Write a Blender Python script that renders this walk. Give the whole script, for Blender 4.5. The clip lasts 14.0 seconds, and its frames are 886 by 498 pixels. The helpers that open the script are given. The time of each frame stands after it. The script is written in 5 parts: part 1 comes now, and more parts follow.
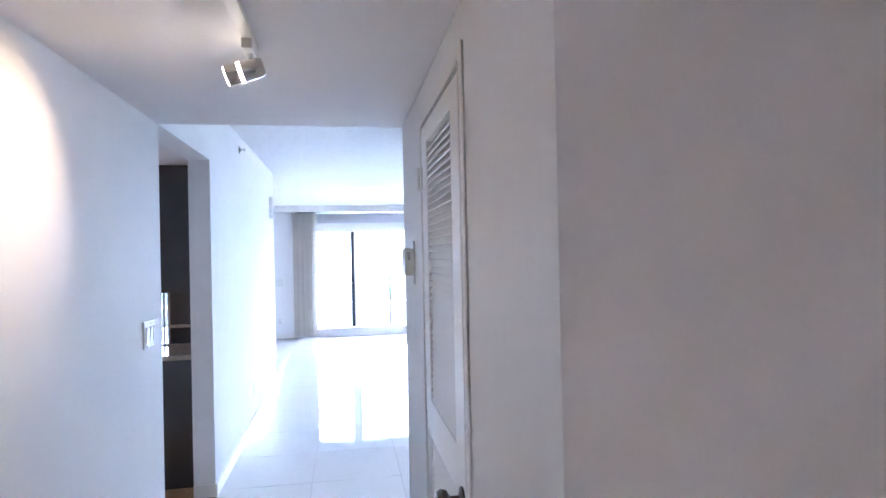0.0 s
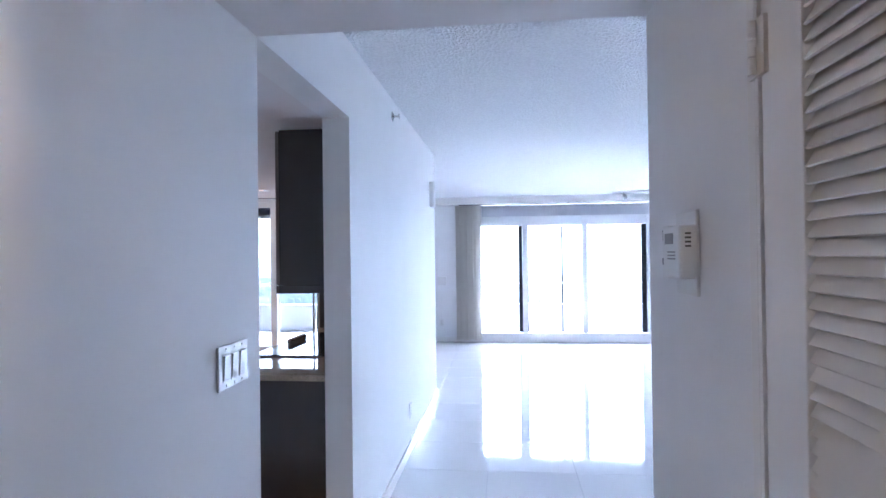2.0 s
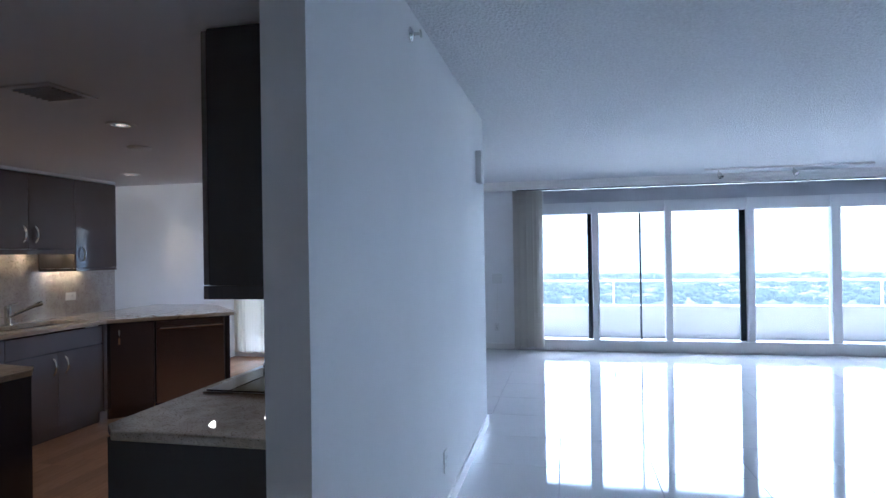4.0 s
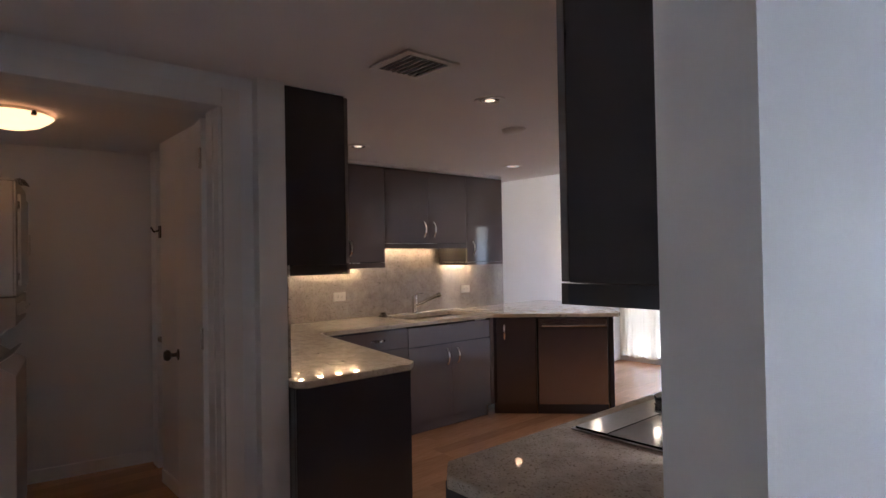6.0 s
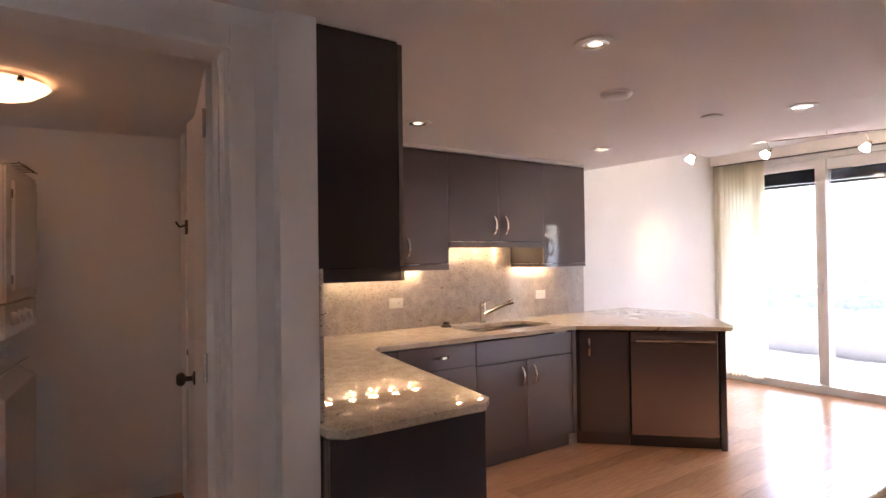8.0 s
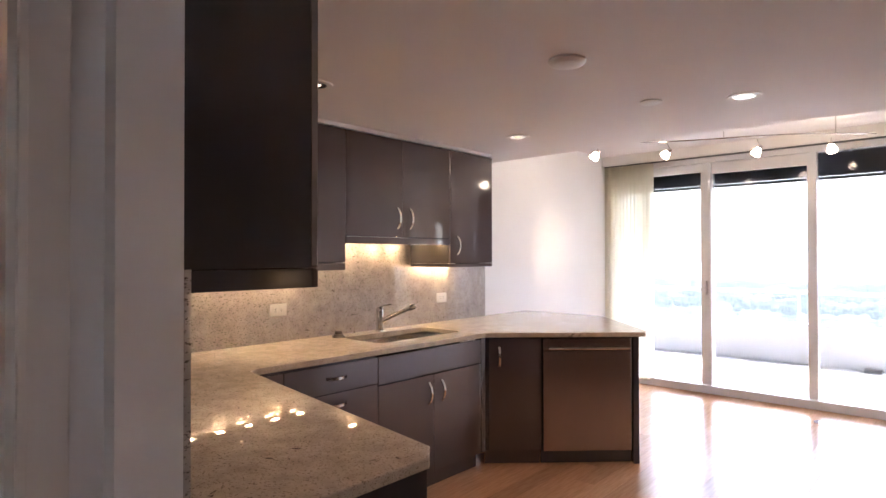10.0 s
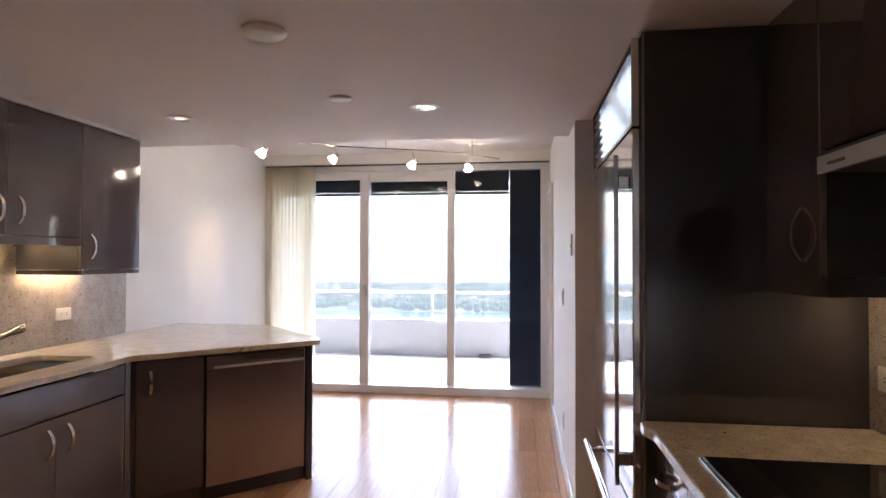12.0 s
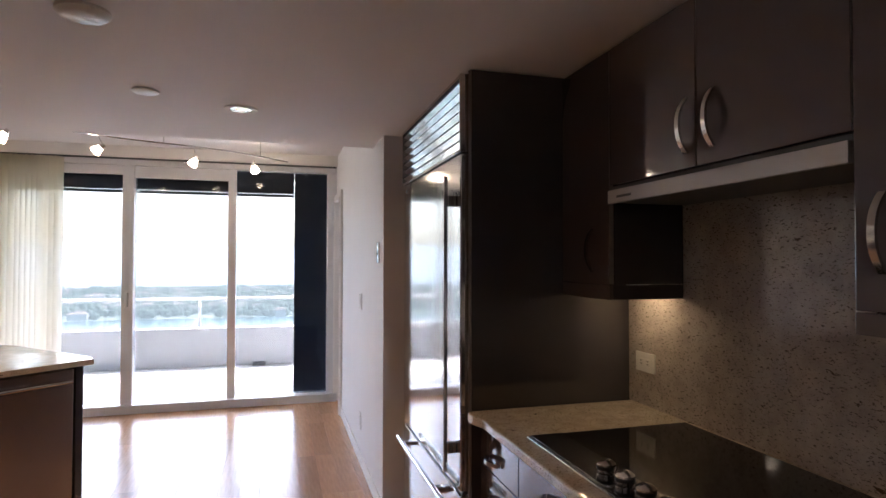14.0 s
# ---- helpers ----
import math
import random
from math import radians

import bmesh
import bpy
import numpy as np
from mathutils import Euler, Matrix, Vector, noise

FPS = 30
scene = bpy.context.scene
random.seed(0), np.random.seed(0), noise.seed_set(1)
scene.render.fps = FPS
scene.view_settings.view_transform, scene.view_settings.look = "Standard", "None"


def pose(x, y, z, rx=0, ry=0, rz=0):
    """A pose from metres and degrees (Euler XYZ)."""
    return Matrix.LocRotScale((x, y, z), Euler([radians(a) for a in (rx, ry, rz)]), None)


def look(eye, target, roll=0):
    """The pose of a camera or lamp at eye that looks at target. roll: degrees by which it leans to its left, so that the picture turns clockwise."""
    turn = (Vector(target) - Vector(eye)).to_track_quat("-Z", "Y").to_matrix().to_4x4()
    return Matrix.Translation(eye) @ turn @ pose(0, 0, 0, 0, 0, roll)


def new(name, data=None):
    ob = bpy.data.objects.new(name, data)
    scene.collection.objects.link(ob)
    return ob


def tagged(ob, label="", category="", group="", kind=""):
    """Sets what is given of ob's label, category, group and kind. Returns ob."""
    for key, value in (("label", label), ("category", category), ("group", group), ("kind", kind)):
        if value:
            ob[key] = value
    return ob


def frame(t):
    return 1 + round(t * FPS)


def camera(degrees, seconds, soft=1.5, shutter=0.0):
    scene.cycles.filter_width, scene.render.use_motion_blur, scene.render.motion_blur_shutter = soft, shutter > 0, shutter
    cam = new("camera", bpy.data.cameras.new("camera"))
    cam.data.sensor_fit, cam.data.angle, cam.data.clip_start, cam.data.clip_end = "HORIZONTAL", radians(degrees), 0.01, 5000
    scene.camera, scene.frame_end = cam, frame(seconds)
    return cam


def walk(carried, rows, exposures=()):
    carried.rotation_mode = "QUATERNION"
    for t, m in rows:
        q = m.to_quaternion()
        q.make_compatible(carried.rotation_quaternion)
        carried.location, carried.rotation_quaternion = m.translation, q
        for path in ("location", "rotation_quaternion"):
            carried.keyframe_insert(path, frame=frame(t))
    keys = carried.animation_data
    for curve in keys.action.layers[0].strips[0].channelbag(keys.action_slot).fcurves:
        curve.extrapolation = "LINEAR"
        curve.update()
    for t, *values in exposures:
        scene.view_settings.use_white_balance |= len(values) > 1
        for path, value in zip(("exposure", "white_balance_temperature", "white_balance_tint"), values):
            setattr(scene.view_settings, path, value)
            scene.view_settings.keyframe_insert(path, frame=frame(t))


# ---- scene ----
cam = camera(74.8, 14.0)
PATH = [
    (0, (0.86, -3.989, 1.567), (1.195, -2.017, 1.576), -1.2),
    (0.5, (0.857, -3.706, 1.545), (0.991, -1.711, 1.558), -1.0),
    (1, (0.842, -3.402, 1.573), (0.789, -1.403, 1.589), -0.8),
    (1.5, (0.78, -3.096, 1.548), (0.62, -1.103, 1.562), -1.1),
    (2, (0.75, -2.763, 1.527), (0.537, -0.775, 1.543), -0.7),
    (4.3, (0.645, -1.29, 1.461), (0.127, 0.642, 1.469), -1.1),
    (4.5, (0.611, -1.192, 1.46), (-0.024, 0.704, 1.47), -1.1),
    (5, (0.498, -1.007, 1.458), (-0.469, 0.744, 1.473), -1.3),
    (5.5, (0.378, -0.862, 1.443), (-0.942, 0.641, 1.465), -1.3),
    (6, (0.276, -0.756, 1.427), (-1.231, 0.558, 1.453), -1.0),
    (6.5, (0.129, -0.641, 1.424), (-1.465, 0.567, 1.454), -0.9),
    (7, (-0.035, -0.501, 1.426), (-1.667, 0.655, 1.459), -0.7),
    (7.2, (-0.093, -0.465, 1.437), (-1.732, 0.68, 1.467), -0.8),
    (9.3, (-0.747, -0.184, 1.417), (-2.32, 1.051, 1.445), -0.5),
    (9.5, (-0.805, -0.16, 1.427), (-2.333, 1.129, 1.451), -0.3),
    (10, (-0.934, -0.114, 1.427), (-2.275, 1.37, 1.45), -0.1),
    (10.5, (-1.034, -0.104, 1.419), (-2.129, 1.57, 1.438), 0.3),
    (11, (-1.135, -0.094, 1.425), (-1.902, 1.753, 1.454), -0.0),
    (11.5, (-1.199, -0.011, 1.447), (-1.689, 1.928, 1.479), 0.1),
    (12, (-1.244, 0.085, 1.434), (-1.516, 2.066, 1.469), 0.1),
    (12.5, (-1.27, 0.116, 1.44), (-1.339, 2.114, 1.476), 0.1),
    (13, (-1.346, 0.087, 1.451), (-1.213, 2.082, 1.488), 0.2),
    (13.5, (-1.459, 0.039, 1.469), (-1.103, 2.007, 1.509), 0.1),
    (14, (-1.542, 0.001, 1.466), (-0.998, 1.925, 1.508), 0.1),
]
EXPOSURES = [
    (0.0, 6.08, 5100, 16), (1.5, 5.78, 5080, 18), (2.2, 5.5, 5080, 18), (4.3, 4.2, 4950, 11), (5.5, 4.5, 5700, 16), (6.0, 4.85, 6000, 18),
    (6.5, 5.4, 6350, 22), (7.2, 5.8, 6600, 24), (9.5, 5.92, 6550, 23), (10.5, 5.42, 6250, 20), (11.5, 5.22, 6250, 20), (12.5, 5.2, 6220, 18), (14.0, 5.02, 6180, 17),
]
walk(cam, [(t, look(eye, target, roll)) for t, eye, target, roll in PATH], EXPOSURES)

# world, sun, exposure -------------------------------------------------------
world = bpy.data.worlds.new("sky")
scene.world = world
world.use_nodes = True
wn = world.node_tree
sky = wn.nodes.new("ShaderNodeTexSky")
sky.sky_type = 'NISHITA'
sky.sun_disc = False
sky.sun_elevation, sky.sun_rotation = radians(60), radians(20)
sky.air_density, sky.dust_density, sky.ozone_density = 1.0, 4.0, 1.0
wn.links.new(sky.outputs[0], wn.nodes["Background"].inputs[0])
wn.nodes["Background"].inputs[1].default_value = 0.15

sun = new("sun", bpy.data.lights.new("sun", 'SUN'))
sun.data.energy, sun.data.angle, sun.data.color = 0.9, radians(12), (1.0, 0.96, 0.9)
sun.matrix_world = look((0, 0, 0), (-math.cos(radians(60)) * math.sin(radians(20)), -math.cos(radians(60)) * math.cos(radians(20)), -math.sin(radians(60))))


# materials -----------------------------------------------------------------
def mat(name, color, rough=0.5, metal=0.0, vary=0.08, scale=6.0, bump=0.0, bump_scale=120.0, coat=0.0, bdist=0.004, second=None, rand=0.0, rvar=0.0, stretch=None):
    """A painted or plain surface: two scales of colour variation, fine relief, uneven gloss."""
    m = bpy.data.materials.new(name)
    m.use_nodes = True
    n, l = m.node_tree.nodes, m.node_tree.links
    b = n["Principled BSDF"]
    co = n.new("ShaderNodeTexCoord")
    vec = co.outputs["Object"]
    if stretch:
        mp = n.new("ShaderNodeMapping")
        mp.inputs["Scale"].default_value = stretch
        l.new(vec, mp.inputs[0])
        vec = mp.outputs[0]
    big = n.new("ShaderNodeTexNoise")
    big.inputs["Scale"].default_value, big.inputs["Detail"].default_value = scale, 5
    l.new(vec, big.inputs["Vector"])
    ramp = n.new("ShaderNodeValToRGB")
    two = second or [c * (1 - vary) for c in color]
    ramp.color_ramp.elements[0].position, ramp.color_ramp.elements[1].position = 0.3, 0.7
    ramp.color_ramp.elements[0].color, ramp.color_ramp.elements[1].color = (*two, 1), (*color, 1)
    l.new(big.outputs["Fac"], ramp.inputs[0])
    out = ramp.outputs[0]
    if rand:
        info, hsv = n.new("ShaderNodeObjectInfo"), n.new("ShaderNodeHueSaturation")
        mr = n.new("ShaderNodeMapRange")
        mr.inputs["To Min"].default_value, mr.inputs["To Max"].default_value = 1 - rand, 1 + rand
        l.new(info.outputs["Random"], mr.inputs["Value"])
        l.new(mr.outputs[0], hsv.inputs["Value"])
        l.new(out, hsv.inputs["Color"])
        out = hsv.outputs[0]
    l.new(out, b.inputs["Base Color"])
    b.inputs["Roughness"].default_value, b.inputs["Metallic"].default_value, b.inputs["Coat Weight"].default_value = rough, metal, coat
    b.inputs["Coat Roughness"].default_value = 0.04
    if rvar:
        mr2 = n.new("ShaderNodeMapRange")
        mr2.inputs["To Min"].default_value, mr2.inputs["To Max"].default_value = max(0.0, rough - rvar), rough + rvar
        l.new(big.outputs["Fac"], mr2.inputs["Value"])
        l.new(mr2.outputs[0], b.inputs["Roughness"])
    if bump:
        fine = n.new("ShaderNodeTexNoise")
        fine.inputs["Scale"].default_value, fine.inputs["Detail"].default_value = bump_scale, 3
        l.new(vec, fine.inputs["Vector"])
        bp = n.new("ShaderNodeBump")
        bp.inputs["Strength"].default_value, bp.inputs["Distance"].default_value = bump, bdist
        l.new(fine.outputs["Fac"], bp.inputs["Height"])
        l.new(bp.outputs[0], b.inputs["Normal"])
    return m


def granite(name, light, mid, rough, fleck=(0.13, 0.10, 0.075), fine=95):
    m = bpy.data.materials.new(name)
    m.use_nodes = True
    n, l = m.node_tree.nodes, m.node_tree.links
    b = n["Principled BSDF"]
    co = n.new("ShaderNodeTexCoord")
    a = n.new("ShaderNodeTexNoise")
    a.inputs["Scale"].default_value, a.inputs["Detail"].default_value, a.inputs["Roughness"].default_value = 14, 8, 0.7
    r1 = n.new("ShaderNodeValToRGB")
    r1.color_ramp.elements[0].position, r1.color_ramp.elements[1].position = 0.35, 0.65
    r1.color_ramp.elements[0].color, r1.color_ramp.elements[1].color = (*mid, 1), (*light, 1)
    # elongated dark flecks
    mp = n.new("ShaderNodeMapping")
    mp.inputs["Scale"].default_value, mp.inputs["Rotation"].default_value = (0.8, 0.8, 1.9), (0.35, 0.25, 0.5)
    v = n.new("ShaderNodeTexNoise")
    v.inputs["Scale"].default_value, v.inputs["Detail"].default_value, v.inputs["Roughness"].default_value = fine, 3, 0.65
    r2 = n.new("ShaderNodeValToRGB")
    r2.color_ramp.elements[0].position, r2.color_ramp.elements[1].position = 0.575, 0.64
    r2.color_ramp.elements[0].color, r2.color_ramp.elements[1].color = (0, 0, 0, 1), (1, 1, 1, 1)
    v2 = n.new("ShaderNodeTexNoise")
    v2.inputs["Scale"].default_value, v2.inputs["Detail"].default_value, v2.inputs["Distortion"].default_value = 22, 3, 0.5
    r3 = n.new("ShaderNodeValToRGB")
    r3.color_ramp.elements[0].position, r3.color_ramp.elements[1].position = 0.70, 0.735
    r3.color_ramp.elements[0].color, r3.color_ramp.elements[1].color = (0, 0, 0, 1), (1, 1, 1, 1)
    m1, m2 = n.new("ShaderNodeMixRGB"), n.new("ShaderNodeMixRGB")
    m1.inputs[2].default_value, m2.inputs[2].default_value = (*fleck, 1), (0.10, 0.075, 0.06, 1)
    l.new(co.outputs["Object"], a.inputs["Vector"])
    l.new(co.outputs["Object"], mp.inputs[0])
    l.new(mp.outputs[0], v.inputs["Vector"])
    l.new(mp.outputs[0], v2.inputs["Vector"])
    l.new(a.outputs["Fac"], r1.inputs[0])
    l.new(v.outputs["Fac"], r2.inputs[0])
    l.new(v2.outputs["Fac"], r3.inputs[0])
    l.new(r1.outputs[0], m1.inputs[1])
    l.new(r2.outputs[0], m1.inputs[0])
    l.new(m1.outputs[0], m2.inputs[1])
    l.new(r3.outputs[0], m2.inputs[0])
    l.new(m2.outputs[0], b.inputs["Base Color"])
    b.inputs["Roughness"].default_value = rough
    return m


def glow(name, color, strength):
    m = bpy.data.materials.new(name)
    m.use_nodes = True
    b = m.node_tree.nodes["Principled BSDF"]
    b.inputs["Base Color"].default_value = (*color, 1)
    b.inputs["Emission Color"].default_value = (*color, 1)
    b.inputs["Emission Strength"].default_value = strength
    return m


def clear_glass(name, tint=(1, 1, 1), rough=0.0):
    m = bpy.data.materials.new(name)
    m.use_nodes = True
    n, l = m.node_tree.nodes, m.node_tree.links
    tr, gl, mx, fr = n.new("ShaderNodeBsdfTransparent"), n.new("ShaderNodeBsdfGlossy"), n.new("ShaderNodeMixShader"), n.new("ShaderNodeFresnel")
    tr.inputs[0].default_value = (*tint, 1)
    gl.inputs["Roughness"].default_value = rough
    fr.inputs["IOR"].default_value = 1.3
    l.new(fr.outputs[0], mx.inputs[0])
    l.new(tr.outputs[0], mx.inputs[1])
    l.new(gl.outputs[0], mx.inputs[2])
    l.new(mx.outputs[0], n["Material Output"].inputs[0])
    return m


def sheer(name, color, through_it, weave=0.0):
    m = bpy.data.materials.new(name)
    m.use_nodes = True
    n, l = m.node_tree.nodes, m.node_tree.links
    df, tl, mx = n.new("ShaderNodeBsdfDiffuse"), n.new("ShaderNodeBsdfTranslucent"), n.new("ShaderNodeMixShader")
    nz = n.new("ShaderNodeTexNoise")
    nz.inputs["Scale"].default_value = 40
    rp = n.new("ShaderNodeValToRGB")
    rp.color_ramp.elements[0].color, rp.color_ramp.elements[1].color = (*[c * 0.85 for c in color], 1), (*color, 1)
    l.new(nz.outputs["Fac"], rp.inputs[0])
    l.new(rp.outputs[0], df.inputs[0])
    l.new(rp.outputs[0], tl.inputs[0])
    mx.inputs[0].default_value = through_it
    l.new(df.outputs[0], mx.inputs[1])
    l.new(tl.outputs[0], mx.inputs[2])
    tp, open_weave = n.new("ShaderNodeBsdfTransparent"), n.new("ShaderNodeMixShader")
    open_weave.inputs[0].default_value = weave
    l.new(mx.outputs[0], open_weave.inputs[1])
    l.new(tp.outputs[0], open_weave.inputs[2])
    l.new(open_weave.outputs[0], n["Material Output"].inputs[0])
    return m


M_WALL = mat("wall paint", (0.86, 0.85, 0.84), 0.55, vary=0.03, scale=2.5, bump=0.12, bump_scale=160)
M_CEIL = mat("ceiling paint", (0.83, 0.80, 0.79), 0.7, vary=0.03, scale=2, bump=0.1, bump_scale=90)
M_POP = mat("popcorn ceiling", (0.80, 0.80, 0.80), 0.9, vary=0.17, scale=65, bump=1.0, bump_scale=65, bdist=0.02)
M_TRIM = mat("trim paint", (0.84, 0.815, 0.775), 0.35, vary=0.03, scale=5, bump=0.03)
M_DOOR = mat("door paint", (0.85, 0.83, 0.80), 0.35, vary=0.04, scale=4, bump=0.05, bump_scale=60)
M_CAB = mat("gloss taupe lacquer", (0.104, 0.081, 0.084), 0.09, vary=0.06, scale=3, coat=1.0, rvar=0.03)
M_CABD = mat("dark lacquer end", (0.052, 0.048, 0.056), 0.12, vary=0.1, scale=3, coat=1.0, rvar=0.03)
# reflected sheen put into the colour on door edges; real strip on fridge panel
M_EDGE = mat("pale edge strip and painted sheen", (0.20, 0.175, 0.17), 0.25, vary=0.06, scale=9)
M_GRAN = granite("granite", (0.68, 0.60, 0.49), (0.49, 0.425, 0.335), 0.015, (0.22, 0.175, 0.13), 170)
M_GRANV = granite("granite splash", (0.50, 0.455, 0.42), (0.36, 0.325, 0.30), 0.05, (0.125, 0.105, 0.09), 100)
M_STEEL = mat("brushed steel", (0.62, 0.60, 0.58), 0.10, 1.0, vary=0.04, scale=12, rvar=0.02, stretch=(1, 1, 0.08))
M_STEELW = mat("warm brushed steel", (0.37, 0.31, 0.30), 0.26, 1.0, vary=0.03, scale=150, rvar=0.02, stretch=(1, 1, 0.02))
M_DSTEEL = mat("dark steel", (0.30, 0.30, 0.31), 0.12, 1.0, vary=0.05, scale=30, rvar=0.03)
M_CHROME = mat("satin nickel", (0.62, 0.60, 0.57), 0.18, 1.0, vary=0.05, scale=20, rvar=0.04)
M_BRONZE = mat("dark bronze", (0.10, 0.085, 0.075), 0.32, 1.0, vary=0.2, scale=30)
M_BLACK = mat("black plastic", (0.016, 0.016, 0.017), 0.3, vary=0.2, scale=20)
M_CGLASS = mat("black ceramic glass", (0.008, 0.008, 0.009), 0.07, vary=0.1, scale=5)
M_PLASTIC = mat("white plastic", (0.78, 0.77, 0.74), 0.3, vary=0.03, scale=20)
M_VENTB = mat("vent throat", (0.30, 0.29, 0.28), 0.6)
M_GREY = mat("grey slot", (0.10, 0.10, 0.10), 0.5)
M_APPL = mat("white enamel", (0.76, 0.75, 0.72), 0.25, vary=0.03, scale=6)
M_WOOD = mat("maple plank", (0.58, 0.345, 0.195), 0.2, vary=0.2, scale=7, second=(0.46, 0.255, 0.135), rand=0.16, rvar=0.06, stretch=(9, 0.9, 1), bump=0.05, bump_scale=60)
M_UNDER = mat("floor bed", (0.16, 0.10, 0.06), 0.8)
M_TILE = mat("white porcelain tile", (0.70, 0.69, 0.68), 0.05, vary=0.03, scale=2.5, rand=0.02, rvar=0.02)
M_GROUT = mat("pale grout", (0.50, 0.50, 0.51), 0.8)
M_FRAME = mat("white aluminium", (0.76, 0.76, 0.76), 0.35, vary=0.03, scale=10)
M_DARKAL = mat("dark anodised bar", (0.035, 0.042, 0.06), 0.4, vary=0.1, scale=10)
M_SHUT = mat("navy shutter", (0.022, 0.030, 0.055), 0.45, vary=0.12, scale=8)
M_SILL = mat("stucco balcony", (0.45, 0.45, 0.455), 0.85, vary=0.06, scale=4, bump=0.4, bump_scale=80)
M_GLASS = clear_glass("pane", (0.88, 0.89, 0.88))
M_GLASST = clear_glass("tinted pane", (0.60, 0.61, 0.61))
M_BLIND = sheer("cream blind", (0.88, 0.82, 0.68), 0.60, 0.22)
M_BLINDG = sheer("grey sheer blind", (0.70, 0.66, 0.60), 0.40)
M_PLEAT = sheer("pleated shade cloth", (0.62, 0.63, 0.66), 0.30)
M_PUCK = glow("warm puck", (1.0, 0.70, 0.37), 10.5)
M_CAN = glow("can bulb", (1.0, 0.78, 0.55), 0.045)
M_HEAD = glow("track bulb glass", (1.0, 0.82, 0.58), 1.0)
M_DOME = glow("dome glass", (1.0, 0.52, 0.23), 0.10)
# glow of the lamp added out of view to brighten the hall walls
M_FOYER_FILL = glow("foyer fill glow", (1.0, 0.78, 0.60), 0.50)
M_HOODF = mat("pale hood metal", (0.52, 0.50, 0.48), 0.45, 0.6, vary=0.05, scale=10)
M_SPOTFACE = glow("spot bands", (1.0, 0.78, 0.5), 0.5)


M_WOOD.node_tree.nodes["Principled BSDF"].inputs["Specular IOR Level"].default_value = 0.24


# helpers for building ------------------------------------------------------
ORG = {}


def thing(name, at, label, category, group="", rz=0.0, kind=""):
    """An Empty at a thing's base; parts are given in world metres, or in its own axes where it is turned."""
    e = new(name)
    e.empty_display_size = 0.1
    if isinstance(at, Matrix):
        e.matrix_basis = at
        ORG[e] = Vector((0, 0, 0))
    else:
        e.matrix_basis = pose(*at, 0, 0, rz)
        ORG[e] = Vector(at)
    return tagged(e, label, category, group, kind)


def part(name, bm, material, parent, label="", smooth=False):
    if parent is not None:
        bmesh.ops.translate(bm, vec=-ORG[parent], verts=bm.verts)
    me = bpy.data.meshes.new(name)
    bm.to_mesh(me)
    bm.free()
    me.materials.append(material)
    if smooth:
        me.shade_smooth()
        me.set_sharp_from_angle(angle=radians(35))
    ob = new(name, me)
    if parent is not None:
        ob.parent = parent
        ORG[ob] = ORG[parent]
    if label:
        ob["label"] = label
    return ob


def bx(x0, x1, y0, y1, z0, z1, bevel=0.0, bm=None):
    x0, x1 = min(x0, x1), max(x0, x1)
    own = bmesh.new()
    bmesh.ops.create_cube(own, size=1.0)
    bmesh.ops.scale(own, vec=(abs(x1 - x0), abs(y1 - y0), abs(z1 - z0)), verts=own.verts)
    bmesh.ops.translate(own, vec=((x0 + x1) / 2, (y0 + y1) / 2, (z0 + z1) / 2), verts=own.verts)
    if bevel:
        bmesh.ops.bevel(own, geom=own.edges[:], offset=bevel, segments=2, affect='EDGES', profile=0.6)
    if bm is None:
        return own
    return join(bm, own)


def join(bm, own):
    me = bpy.data.meshes.new("tmp")
    own.to_mesh(me)
    own.free()
    bm.from_mesh(me)
    bpy.data.meshes.remove(me)
    return bm


def lathe(profile, at, axis=(0, 0, 1), seg=28, bm=None):
    """A turned body: (radius, height) pairs along an axis."""
    own = bmesh.new()
    rings = []
    for r, h in profile:
        rings.append([own.verts.new((r * math.cos(2 * math.pi * i / seg), r * math.sin(2 * math.pi * i / seg), h)) for i in range(seg)])
    for a, b in zip(rings, rings[1:]):
        for i in range(seg):
            own.faces.new((a[i], a[(i + 1) % seg], b[(i + 1) % seg], b[i]))
    own.faces.new(rings[0][::-1])
    own.faces.new(rings[-1])
    bmesh.ops.recalc_face_normals(own, faces=own.faces)
    turn = Vector(axis).to_track_quat('Z', 'Y').to_matrix().to_4x4()
    bmesh.ops.transform(own, matrix=Matrix.Translation(at) @ turn, verts=own.verts)
    return own if bm is None else join(bm, own)


def tube(points, radius, seg=10, flat=None, bm=None):
    """A bar swept along points; flat=(half width, half thickness, side) gives a flat strip."""
    own = bmesh.new()
    pts = [Vector(p) for p in points]
    rings = []
    for i, p in enumerate(pts):
        d = (pts[min(i + 1, len(pts) - 1)] - pts[max(i - 1, 0)]).normalized()
        side = Vector(flat[2]) if flat else (Vector((0, 0, 1)) if abs(d.z) < 0.9 else Vector((1, 0, 0)))
        u = side.cross(d).normalized()
        v = d.cross(u).normalized()
        if flat:
            offs = [(a * flat[1], b * flat[0]) for a, b in ((-1, -1), (1, -1), (1, 1), (-1, 1))]
        else:
            offs = [(radius * math.cos(2 * math.pi * k / seg), radius * math.sin(2 * math.pi * k / seg)) for k in range(seg)]
        rings.append([own.verts.new(p + u * a + v * b) for a, b in offs])
    for a, b in zip(rings, rings[1:]):
        for k in range(len(a)):
            own.faces.new((a[k], a[(k + 1) % len(a)], b[(k + 1) % len(a)], b[k]))
    own.faces.new(rings[0][::-1])
    own.faces.new(rings[-1])
    bmesh.ops.recalc_face_normals(own, faces=own.faces)
    return own if bm is None else join(bm, own)


